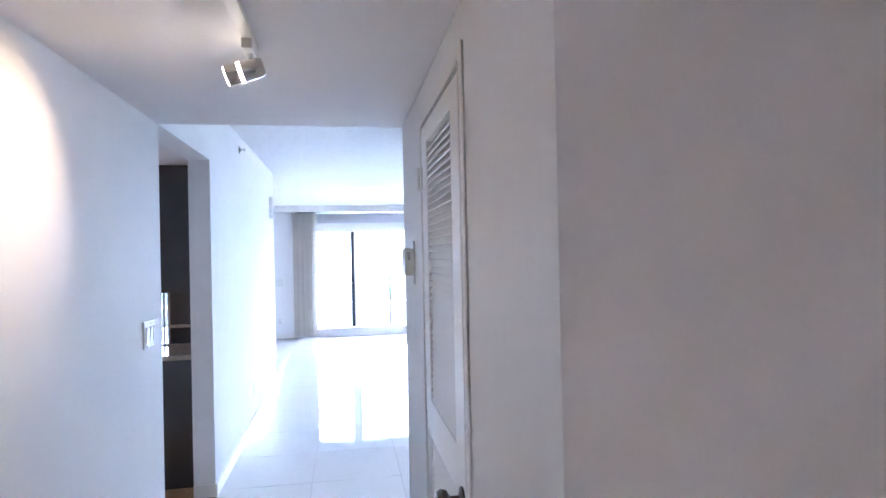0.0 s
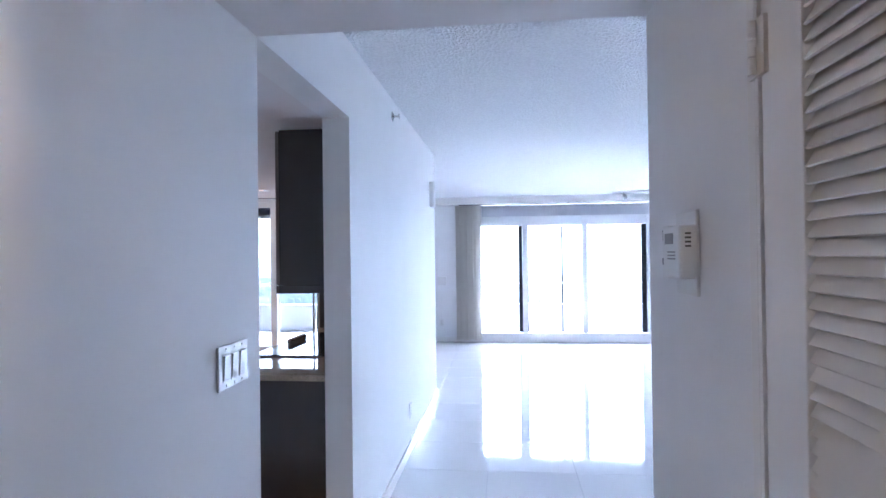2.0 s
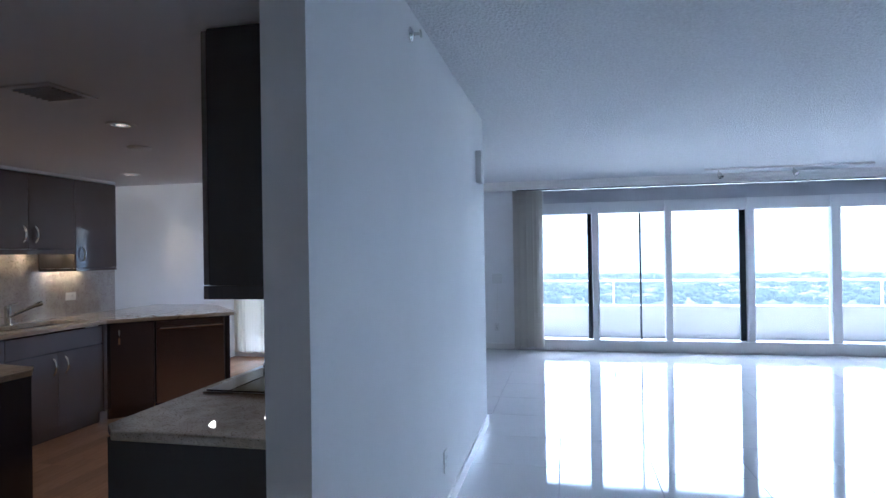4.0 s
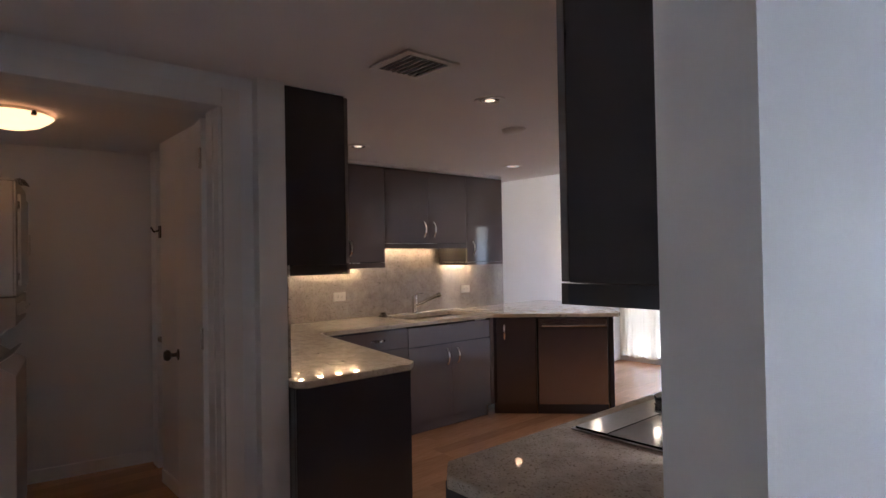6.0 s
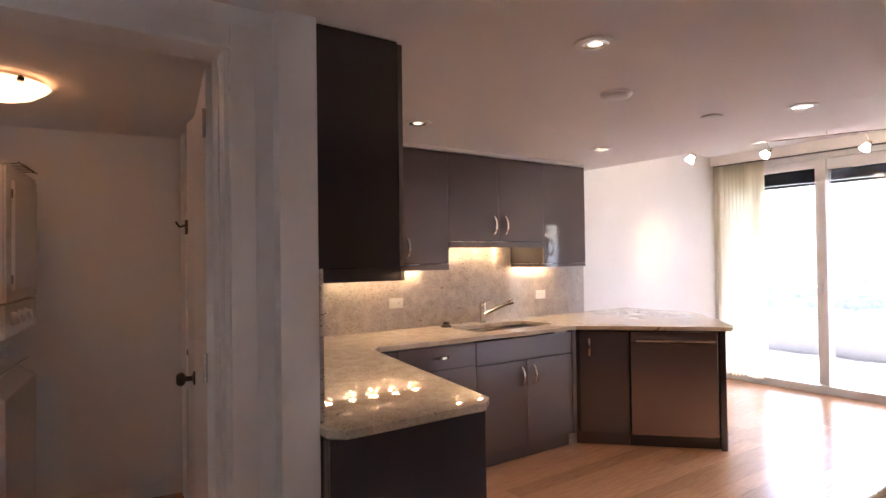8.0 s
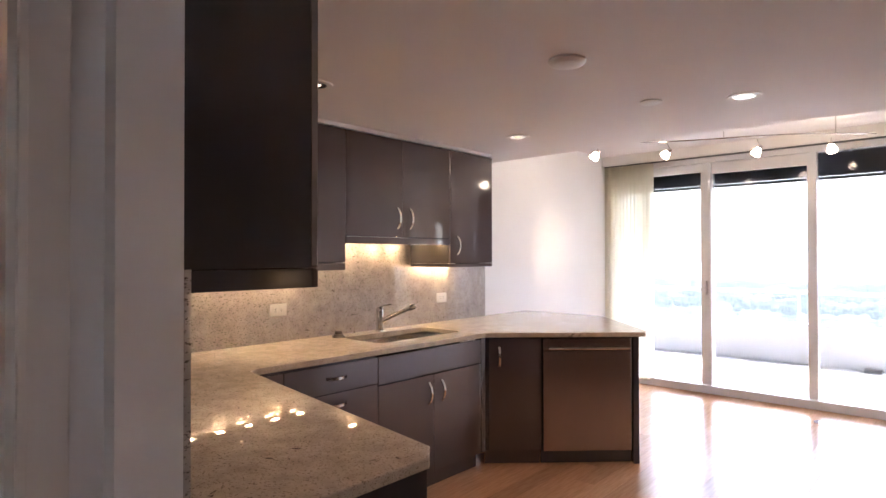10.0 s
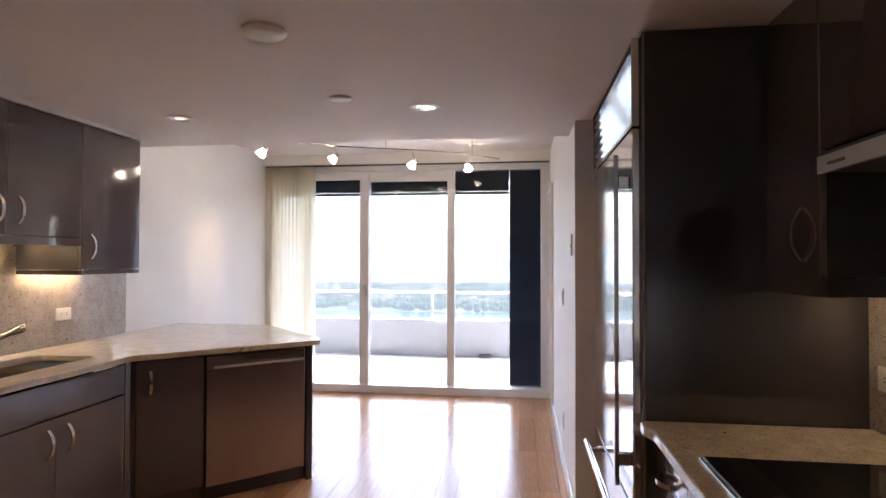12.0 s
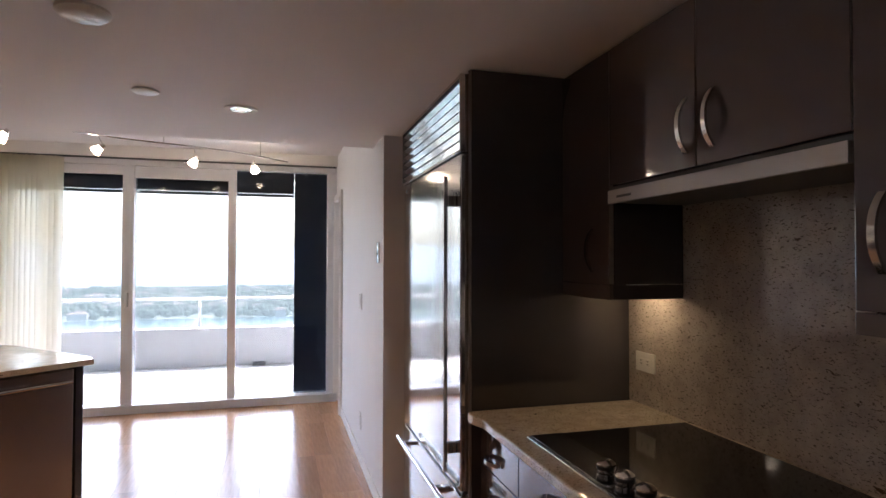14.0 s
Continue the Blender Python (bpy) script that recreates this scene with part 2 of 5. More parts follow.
def slab(outer, z0, z1, holes=()):
    """A worktop of any outline, with openings cut through it."""
    own = bmesh.new()
    edges = []
    for loop in (outer, *holes):
        vs = [own.verts.new((x, y, z1)) for x, y in loop]
        edges += [own.edges.new((vs[i], vs[(i + 1) % len(vs)])) for i in range(len(vs))]
    bmesh.ops.triangle_fill(own, use_beauty=True, use_dissolve=False, edges=edges)
    r = bmesh.ops.extrude_face_region(own, geom=own.faces[:])
    bmesh.ops.translate(own, vec=(0, 0, z0 - z1), verts=[v for v in r["geom"] if isinstance(v, bmesh.types.BMVert)])
    bmesh.ops.recalc_face_normals(own, faces=own.faces)
    return own


def soften(ob, width, segments=2):
    md = ob.modifiers.new("edge", 'BEVEL')
    md.width, md.segments, md.limit_method, md.angle_limit = width, segments, 'ANGLE', radians(40)


def wall(name, x0, x1, y0, y1, z0, z1, material=None, label="plain white painted wall"):
    ob = part(name, bx(x0, x1, y0, y1, z0, z1), material or M_WALL, None)
    return tagged(ob, label, "wall", kind="structure")


def bow(name, at, along, out, length, parent, width=0.011):
    """An arched cabinet pull: a flat strip bowed outward between two feet."""
    a, o, c = Vector(along), Vector(out), Vector(at)
    pts = []
    for i in range(13):
        s = i / 12 * 2 - 1
        pts.append(c + a * (s * length / 2) + o * (0.004 + 0.028 * (1 - abs(s) ** 2.4)))
    bm = tube(pts, 0, flat=(0.0035, width * 0.7, o))
    return part(name, bm, M_CHROME, parent, "satin nickel arched pull", True)


def cabinet(m, w, d, z0, z1, fronts, label, name="base_cabinet", toe=0.0, group="kitchen cabinets", rail=0.0, ends=()):
    """One cabinet unit: carcass, fronts with pulls, toe board, light rail. Its own axes: x along the front, y into it, z up."""
    c = thing(name, m, label, "cabinet", group)
    if rail:
        bm = bx(0.001, w - 0.001, 0.0, 0.016, z0, z0 + rail, 0.0015)
        part("light_rail", bm, M_CAB, c)
        for x in (0.001, w - 0.017):
            part("side_rail", bx(x, x + 0.016, 0.0165, d, z0, z0 + rail, 0.0015), M_CABD, c)
        part("carcass", bx(0.001, w - 0.001, 0.021, d, z0 + rail + 0.002, z1 - 0.001, 0.001), M_CABD, c, "dark carcass")
    else:
        part("carcass", bx(0.001, w - 0.001, 0.021, d, z0 + toe, z1 - 0.001, 0.001), M_CABD, c, "dark carcass")
    if toe:
        part("toe_board", bx(0.002, w - 0.002, 0.045, 0.06, z0 + 0.001, z0 + toe - 0.002), M_CAB, c)
    for kind, u0, u1, f0, f1, pull in fronts:
        f = part(kind, bx(u0 + 0.0015, u1 - 0.0015, 0.0, 0.019, f0 + 0.0015, f1 - 0.0015, 0.002), M_CAB, c)
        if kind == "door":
            # door edges made paler than the lacquer, for the sheen they catch
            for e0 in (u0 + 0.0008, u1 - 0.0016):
                part("edge_band", bx(e0, e0 + 0.0008, 0.002, 0.0188, f0 + 0.004, f1 - 0.004), M_EDGE, f, "door edge with its reflected sheen painted in as a pale tone")
        if pull:
            way, u, z, ln = pull
            bow("handle", (u, 0, z), (0, 0, 1) if way == 'v' else (1, 0, 0), (0, -1, 0), ln, f)
    for side in ends:
        x = -0.018 if side == 'l' else w
        part("end_panel", bx(x, x + 0.018, -0.004, d, z0, z1, 0.0015), M_CABD, c, "dark lacquer end panel")
    return c


# shell -----------------------------------------------------------------------
KC, LC = 2.20, 2.58          # kitchen and hall ceiling; living-room ceiling
WX = -4.06                   # west wall of the kitchen
HR = 1.162                   # hall's right-hand wall
KW, LW = 6.26, 7.25          # kitchen and living-room window planes
EX = -0.958                  # kitchen side of the wall beside the refrigerator

tagged(part("floor_bed_kitchen", bx(-4.9, 0.0, -3.5, 6.45, -0.12, -0.016), M_UNDER, None), "bed under the wooden floor", "floor", kind="structure")
tagged(part("floor_bed_living", bx(0.0, 7.6, -6.6, 7.45, -0.12, -0.003), M_GROUT, None), "pale grout bed of the tiled floor", "floor", kind="structure")
tagged(part("floor_bed_nook", bx(-0.85, 0.0, 3.37, 7.45, -0.119, -0.0035), M_GROUT, None), "pale grout bed beside the window", "floor", kind="structure")

# hall
wall("wall_hall_left", -0.13, 0.0, -6.5, -1.06, 0, KC)
wall("wall_hall_right", HR, HR + 0.12, -1.78, -1.05, 0, KC)
wall("wall_hall_right_near", HR, HR + 0.12, -3.2, -2.55, 0, KC)
wall("wall_hall_above_closet", HR, HR + 0.12, -2.55, -1.78, 2.06, KC)
wall("wall_foyer_return", HR + 0.12, 2.4, -3.2, -3.08, 0, KC)
wall("wall_foyer_right", 2.4, 2.52, -6.5, -3.08, 0, KC)
wall("wall_foyer_back", -0.13, 2.52, -6.62, -6.5, 0, KC)
wall("wall_closet_back", 1.9, 2.0, -3.08, -1.17, 0, KC)
wall("wall_living_south", HR + 0.12, 7.6, -1.17, -1.05, 0, LC)
tagged(part("ceiling_hall", bx(-0.13, 2.52, -6.62, -1.06, KC, KC + 0.5), M_CEIL, None), "smooth white hall ceiling", "ceiling", kind="structure")
# kitchen passage and header
wall("wall_passage_south", -2.12, -0.13, -1.2, -1.06, 0, KC)
wall("wall_header", -0.135, 0.0, -1.06, 0.0, KC, LC + 0.1, label="painted header over the kitchen opening")
wall("wall_partition", -0.135, 0.0, 0.0, 3.338, 0, LC + 0.1)
wall("wall_fridge_end", EX, 0.0, 3.34, 3.42, 0, LC + 0.1)
wall("wall_nook_a", EX, -0.85, 3.42, 5.62, 0, LC + 0.1)
wall("wall_nook_b", EX, -0.85, 5.62, 6.20, 2.10, LC + 0.1)
wall("wall_nook_c", EX, -0.85, 6.20, 7.45, 0, LC + 0.1)
wall("wall_west", WX - 0.12, WX, 0.385, 6.5, 0, LC + 0.1)
tagged(part("ceiling_kitchen", bx(WX - 0.5, -0.135, -1.2, 3.74, KC, LC + 0.2), M_CEIL, None), "smooth dropped kitchen ceiling", "ceiling", kind="structure")
tagged(part("ceiling_nook", bx(WX - 0.12, -0.85, 3.74, 6.5, LC - 0.02, LC + 0.2), M_CEIL, None), "smooth ceiling of the breakfast nook", "ceiling", kind="structure")
def ceiling_slab():
    """Level over the room's south half, falling slightly to the window cornice."""
    bm = bmesh.new()
    prof = [(-1.06, LC), (3.3, LC), (7.05, 2.475), (7.45, 2.475), (7.45, LC + 0.2), (-1.06, LC + 0.2)]
    a, b = [[bm.verts.new((x, y, z)) for y, z in prof] for x in (-0.85, 7.6)]
    bm.faces.new(a)
    bm.faces.new(b[::-1])
    for i in range(6):
        bm.faces.new((a[i], b[i], b[(i + 1) % 6], a[(i + 1) % 6]))
    bmesh.ops.recalc_face_normals(bm, faces=bm.faces)
    return bm


tagged(part("ceiling_living", ceiling_slab(), M_POP, None), "rough popcorn living-room ceiling", "ceiling", kind="structure")
# set further east, out of view, to make room for a longer window
wall("wall_living_east", 7.6, 7.72, -1.17, 7.45, 0, LC + 0.1)
wall("wall_living_pier", -0.85, 0.33, LW, LW + 0.2, 0, LC + 0.1)
wall("wall_living_lintel", 0.33, 7.6, LW, LW + 0.2, 2.36, LC + 0.1)
# laundry
wall("wall_laundry_a", -2.25, -2.12, -1.2, -0.74, 0, KC)
wall("wall_laundry_b", -2.25, -2.12, 0.128, 0.262, 0, KC)
wall("wall_laundry_pillar", -2.25, -2.065, 0.262, 0.385, 0, KC)
wall("wall_laundry_c", -2.25, -2.12, -0.74, 0.128, 2.075, KC)
wall("wall_laundry_north", -3.80, -2.25, 0.345, 0.385, 0, KC)
wall("wall_laundry_recess", -4.6, -3.76, 0.49, 0.53, 0, KC)
wall("wall_laundry_return", -3.80, -3.76, 0.3855, 0.4895, 0, KC)
lw = wall("wall_laundry_west", -0.12, 0.0, -1.85, 0.53, 0, KC)
lw.matrix_basis = pose(-4.30, 0.0, 0, 0, 0, -8.4)
wall("wall_laundry_south", -4.8, -2.07, -2.0, -1.9, 0, KC)
wall("wall_laundry_east", -2.25, -2.12, -1.9, -1.2, 0, KC)
tagged(part("ceiling_laundry", bx(-4.8, -2.07, -2.0, 0.385, KC + 0.001, KC + 0.2), M_CEIL, None), "smooth laundry ceiling", "ceiling", kind="structure")


def board(name, x0, x1, y0, y1, h=0.085):
    ob = part(name, bx(x0, x1, y0, y1, 0.0, h, 0.004), M_TRIM, None)
    return tagged(ob, "white painted baseboard", "baseboard", kind="structure")


board("baseboard_partition", 0.001, 0.015, 0.0, 3.42)
board("baseboard_stub", -0.134, 0.015, -0.014, -0.001)
board("baseboard_partition_end", -0.80, 0.015, 3.421, 3.434)
board("baseboard_nook", EX - 0.014, EX - 0.001, 3.33, 5.56)
board("baseboard_fridge_end", EX - 0.014, -0.86, 3.326, 3.339)
board("baseboard_hall_left", 0.001, 0.015, -6.5, -1.05)
lb = board("baseboard_laundry_west", 0.001, 0.015, -1.85, 0.485)
lb.matrix_basis = pose(-4.30, 0.0, 0, 0, 0, -8.4)
board("baseboard_laundry_north", -3.78, -2.26, 0.331, 0.344)
board("baseboard_pier", -0.85, 0.0, LW - 0.015, LW - 0.001)
board("baseboard_hall_right", HR - 0.015, HR - 0.001, -1.72, -1.05)
board("baseboard_hall_near", HR - 0.015, HR - 0.001, -3.2, -2.62)


# cabinets ---------------------------------------------------------------------
CT, CB = 0.905, 0.872        # worktop's top and underside
FW = -3.37                   # front of the sink run
# sink run, facing east: own x runs north
cabinet(pose(FW, 1.14, 0, 0, 0, 90), 0.30, 0.66, 0, CB, [("drawer", 0.0, 0.30, 0.715, 0.862, ('h', 0.22, 0.79, 0.08)), ("door", 0.0, 0.30, 0.10, 0.715, ('v', 0.255, 0.6, 0.12))],
        "glossy taupe corner base cabinet under granite", toe=0.10)
cabinet(pose(FW, 1.441, 0, 0, 0, 90), 0.60, 0.66, 0, CB, [("drawer", 0, 0.60, 0.715, 0.862, ('h', 0.31, 0.795, 0.13)), ("drawer", 0, 0.60, 0.41, 0.715, ('h', 0.31, 0.655, 0.13)), ("drawer", 0, 0.60, 0.10, 0.41, ('h', 0.31, 0.35, 0.13))],
        "glossy taupe base cabinet with three drawers", toe=0.10)
cabinet(pose(FW, 2.042, 0, 0, 0, 90), 0.92, 0.66, 0, 0.715, [("door", 0, 0.455, 0.10, 0.70, ('v', 0.405, 0.59, 0.13)), ("door", 0.455, 0.92, 0.10, 0.70, ('v', 0.52, 0.59, 0.13)), ("false_front", 0, 0.92, 0.705, 0.862, None)],
        "glossy taupe sink base cabinet with two doors", toe=0.10)
# south run, facing north, seen by its dark end
cabinet(pose(-2.02, 1.0, 0, 0, 0, 180), 0.62, 0.61, 0, CB, [("drawer", 0, 0.62, 0.715, 0.862, ('h', 0.31, 0.79, 0.12)), ("door", 0, 0.31, 0.10, 0.715, ('v', 0.26, 0.6, 0.12)), ("door", 0.31, 0.62, 0.10, 0.715, ('v', 0.36, 0.6, 0.12))],
        "glossy base cabinet with a dark end panel", toe=0.10, ends=('l',))
cabinet(pose(-2.645, 1.11, 0, 0, 0, 180), 0.70, 0.69, 0, CB, [("drawer", 0, 0.70, 0.715, 0.862, ('h', 0.35, 0.79, 0.12)), ("door", 0, 0.70, 0.10, 0.715, ('v', 0.62, 0.6, 0.12))],
        "glossy taupe base cabinet in the corner", toe=0.10)
# south wall cabinets
cabinet(pose(-2.092, 0.72, 0, 0, 0, 180), 0.76, 0.33, 1.352, KC - 0.004, [("door", 0, 0.38, 1.40, 2.19, ('v', 0.34, 1.5, 0.12)), ("door", 0.38, 0.76, 1.40, 2.19, ('v', 0.42, 1.5, 0.12))],
        "tall dark glossy wall cabinet beside the laundry door", "wall_cabinet", rail=0.045)
cabinet(pose(-2.855, 0.72, 0, 0, 0, 180), 0.74, 0.33, 1.352, KC - 0.004, [("door", 0, 0.74, 1.40, 2.19, ('v', 0.06, 1.5, 0.12))],
        "dark glossy wall cabinet in the corner", "wall_cabinet", rail=0.045)
# wall cabinets over the sink
UW = -3.615
cabinet(pose(UW, 1.20, 0, 0, 0, 90), 0.808, 0.40, 1.345, 2.172, [("door", 0, 0.43, 1.39, 2.168, None), ("door", 0.43, 0.808, 1.39, 2.168, ('v', 0.47, 1.50, 0.12))],
        "glossy taupe wall cabinet in the corner by the sink", "wall_cabinet", rail=0.04)
cabinet(pose(UW, 2.010, 0, 0, 0, 90), 0.92, 0.40, 1.50, 2.172, [("door", 0, 0.458, 1.545, 2.168, ('v', 0.41, 1.665, 0.13)), ("door", 0.458, 0.92, 1.545, 2.168, ('v', 0.52, 1.665, 0.13))],
        "short glossy taupe wall cabinet over the sink", "wall_cabinet", rail=0.042)
cabinet(pose(UW, 2.932, 0, 0, 0, 90), 0.48, 0.40, 1.345, 2.172, [("door", 0, 0.48, 1.372, 2.168, ('v', 0.068, 1.50, 0.13))],
        "glossy taupe wall cabinet at the run's free end", "wall_cabinet", rail=0.025)
tagged(part("trim_cabinet_head", bx(WX + 0.002, UW - 0.004, 1.20, 3.411, 2.1745, KC - 0.001), M_CEIL, None), "white filler between wall cabinets and ceiling", "trim", kind="structure")
# peninsula, facing south-east
PA = 44.2
cabinet(pose(-3.372, 3.005, 0, 0, 0, PA), 0.385, 0.56, 0, CB, [("door", 0.03, 0.385, 0.10, 0.862, ('v', 0.10, 0.74, 0.13))],
        "narrow dark base cabinet on the angled peninsula", toe=0.10)
pen = thing("peninsula_back", pose(-3.372, 3.005, 0, 0, 0, PA), "dark lacquer end and back panels of the peninsula", "cabinet", "kitchen cabinets")
part("end_panel", bx(1.022, 1.062, -0.004, 0.60, 0.0, CB, 0.002), M_CABD, pen)
part("back_panel", bx(0.02, 1.021, 0.565, 0.585, 0.0, CB, 0.001), M_CABD, pen)

fp = part("filler_panel", bx(-3.42, -3.368, 2.963, 3.006, 0.10, CB - 0.002, 0.001), M_CAB, None)
tagged(fp, "narrow taupe filler strip between sink cabinet and peninsula", "panel", "kitchen cabinets")
dw = thing("dishwasher", pose(-3.372, 3.005, 0, 0, 0, PA), "stainless dishwasher with a bar handle in the peninsula", "dishwasher")
part("body", bx(0.39, 1.018, 0.03, 0.56, 0.10, CB - 0.004), M_BLACK, dw)
part("door", bx(0.40, 1.008, -0.006, 0.028, 0.095, 0.775, 0.004), M_STEELW, dw, "brushed stainless door")
part("control_panel", bx(0.40, 1.008, -0.006, 0.028, 0.78, 0.858, 0.004), M_STEELW, dw, "brushed stainless control strip")
part("toe_board", bx(0.39, 1.018, 0.04, 0.055, 0.001, 0.092), M_CABD, dw)
bm = tube([(0.43, -0.045, 0.795), (0.98, -0.045, 0.795)], 0.009)
for u in (0.45, 0.96):
    bm = tube([(u, -0.045, 0.795), (u, -0.006, 0.795)], 0.006, bm=bm)
part("handle", bm, M_STEEL, dw, "stainless bar handle", True)

# sink run worktop: one outline from the south run round to the peninsula
sink_hole = [(-3.89, 2.23), (-3.86, 2.20), (-3.56, 2.20), (-3.53, 2.23), (-3.53, 2.92), (-3.56, 2.95), (-3.86, 2.95), (-3.89, 2.92)]
top = part("worktop", slab([(WX, 0.387), (-2.02, 0.387), (-1.975, 0.43), (-1.975, 0.985), (-2.035, 1.05), (-3.34, 1.255), (-3.38, 1.30), (-3.35, 2.985), (-2.60, 3.70), (-2.555, 3.742), (-2.60, 3.84), (-3.22, 4.47), (-3.33, 4.52), (WX, 4.52)], CB, CT, [sink_hole]), M_GRAN, None)
tagged(top, "polished beige speckled granite worktop with an angled peninsula", "worktop")
soften(top, 0.006)


def sink():
    s = thing("sink", (-3.71, 2.575, CT - 0.2), "undermounted stainless single-bowl sink in the granite", "sink")
    bm = bmesh.new()
    rim = [(-3.905, -3.515, 2.185, 2.965, 0.870), (-3.885, -3.535, 2.205, 2.945, 0.869), (-3.87, -3.55, 2.22, 2.93, 0.72), (-3.845, -3.575, 2.245, 2.905, 0.695)]
    rings = [[bm.verts.new(p) for p in ((a, c, z), (b, c, z), (b, d, z), (a, d, z))] for a, b, c, d, z in rim]
    for r0, r1 in zip(rings, rings[1:]):
        for i in range(4):
            bm.faces.new((r0[i], r0[(i + 1) % 4], r1[(i + 1) % 4], r1[i]))
    bm.faces.new(rings[-1])
    bmesh.ops.recalc_face_normals(bm, faces=bm.faces)
    ob = part("bowl", bm, M_STEEL, s)
    md = ob.modifiers.new("sheet", 'SOLIDIFY')
    md.thickness = 0.002
    part("drain", lathe([(0.045, 0), (0.045, 0.003), (0.03, 0.004), (0.028, 0.001)], (-3.71, 2.57, 0.697)), M_CHROME, s, "chrome basket drain", True)


sink()


def faucet():
    f = thing("faucet", (-3.96, 2.58, CT), "satin nickel pull-out kitchen faucet behind the sink", "faucet")
    part("base", lathe([(0.032, 0), (0.032, 0.008), (0.025, 0.014), (0.024, 0.10), (0.027, 0.13), (0.025, 0.155), (0.012, 0.168)], (-3.96, 2.58, CT)), M_CHROME, f, "", True)
    d = Vector((0.86, 0.5, 0)).normalized()
    a = Vector((-3.96, 2.58, CT + 0.06))
    pts = [a + d * s + Vector((0, 0, 0.125 * s / 0.22 - 0.02 * (s / 0.22) ** 2)) for s in (0, 0.05, 0.1, 0.15, 0.2)]
    part("spout", tube(pts, 0.016, 14), M_CHROME, f, "", True)
    e = pts[-1]
    part("spray_head", lathe([(0.017, 0), (0.021, 0.01), (0.022, 0.05), (0.017, 0.065), (0.014, 0.07)], e - d * 0.005, (d.x, d.y, 0.35)), M_CHROME, f, "ribbed spray head", True)
    b = Vector((-3.96, 2.58, CT + 0.165))
    part("lever", tube([b, b + d * 0.03 + Vector((0, 0, 0.012)), b + d * 0.085 + Vector((0, 0, 0.022))], 0.006, 10), M_CHROME, f, "slim lever", True)


faucet()
t = thing("air_switch", (-3.93, 2.20, CT), "small dark bronze button on the worktop beside the sink", "button")
part("collar", lathe([(0.042, 0), (0.042, 0.006), (0.034, 0.012), (0.03, 0.02), (0.026, 0.022)], (-3.93, 2.20, CT)), M_BRONZE, t, "", True)
part("cap", lathe([(0.024, 0), (0.026, 0.012), (0.02, 0.02)], (-3.93, 2.20, CT + 0.021)), M_BRONZE, t, "", True)

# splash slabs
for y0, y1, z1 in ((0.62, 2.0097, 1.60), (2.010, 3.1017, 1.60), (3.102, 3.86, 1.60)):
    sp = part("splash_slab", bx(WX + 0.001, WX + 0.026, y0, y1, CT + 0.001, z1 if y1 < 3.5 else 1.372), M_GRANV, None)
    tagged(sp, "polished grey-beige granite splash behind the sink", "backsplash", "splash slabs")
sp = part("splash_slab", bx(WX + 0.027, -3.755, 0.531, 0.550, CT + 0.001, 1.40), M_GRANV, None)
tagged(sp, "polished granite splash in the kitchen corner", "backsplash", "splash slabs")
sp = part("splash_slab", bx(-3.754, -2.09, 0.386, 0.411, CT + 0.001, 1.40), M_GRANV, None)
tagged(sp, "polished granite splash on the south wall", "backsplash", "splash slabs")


def outlet(at, out, name="outlet", wide=True, label="white double outlet plate on granite", toggles=0):
    """A wall plate: out is the wall's outward normal."""
    o = Vector(out)
    m = Matrix.Translation(at) @ o.to_track_quat('-Y', 'Z').to_matrix().to_4x4()
    s = thing(name, m, label, name.replace("_", " "), "wall plates")
    w, h = ((0.118, 0.075) if wide else (0.075, 0.118))
    if toggles:
        w, h = 0.046 * toggles + 0.03, 0.118
    part("plate", bx(-w / 2, w / 2, -0.008, -0.0005, -h / 2, h / 2, 0.0025), M_PLASTIC, s)
    if toggles:
        for i in range(toggles):
            u = (i - (toggles - 1) / 2) * 0.046
            rk = bx(-0.016, 0.016, -0.003, 0.003, -0.033, 0.033, 0.0015)
            bmesh.ops.rotate(rk, cent=(0, 0, 0), matrix=Matrix.Rotation(radians(4), 3, 'X'), verts=rk.verts)
            bmesh.ops.translate(rk, vec=(u, -0.0095, 0), verts=rk.verts)
            part("rocker_frame", bx(u - 0.0185, u + 0.0185, -0.0092, -0.0078, -0.036, 0.036, 0.0006), M_PLASTIC, s)
            part("rocker", rk, M_PLASTIC, s)
            for z in (-0.048, 0.048):
                part("screw", lathe([(0.003, 0), (0.003, 0.001), (0.002, 0.0014)], (u, -0.0078, z), (0, -1, 0), 10), M_CHROME, s, "", True)
    else:
        for sgn in (-1, 1):
            cx, cz = (sgn * 0.02, 0) if wide else (0, sgn * 0.02)
            part("socket", bx(cx - 0.016, cx + 0.016, -0.0105, -0.0075, cz - 0.014, cz + 0.014, 0.002), M_PLASTIC, s)
            part("slots", bx(cx - 0.005, cx + 0.006, -0.0112, -0.0104, cz - 0.0075, cz - 0.0045, bm=bx(cx - 0.005, cx + 0.006, -0.0112, -0.0104, cz + 0.0045, cz + 0.0075)), M_GREY, s)
    return s


outlet((WX + 0.026, 1.82, 1.10), (1, 0, 0))
outlet((WX + 0.026, 3.29, 1.095), (1, 0, 0))

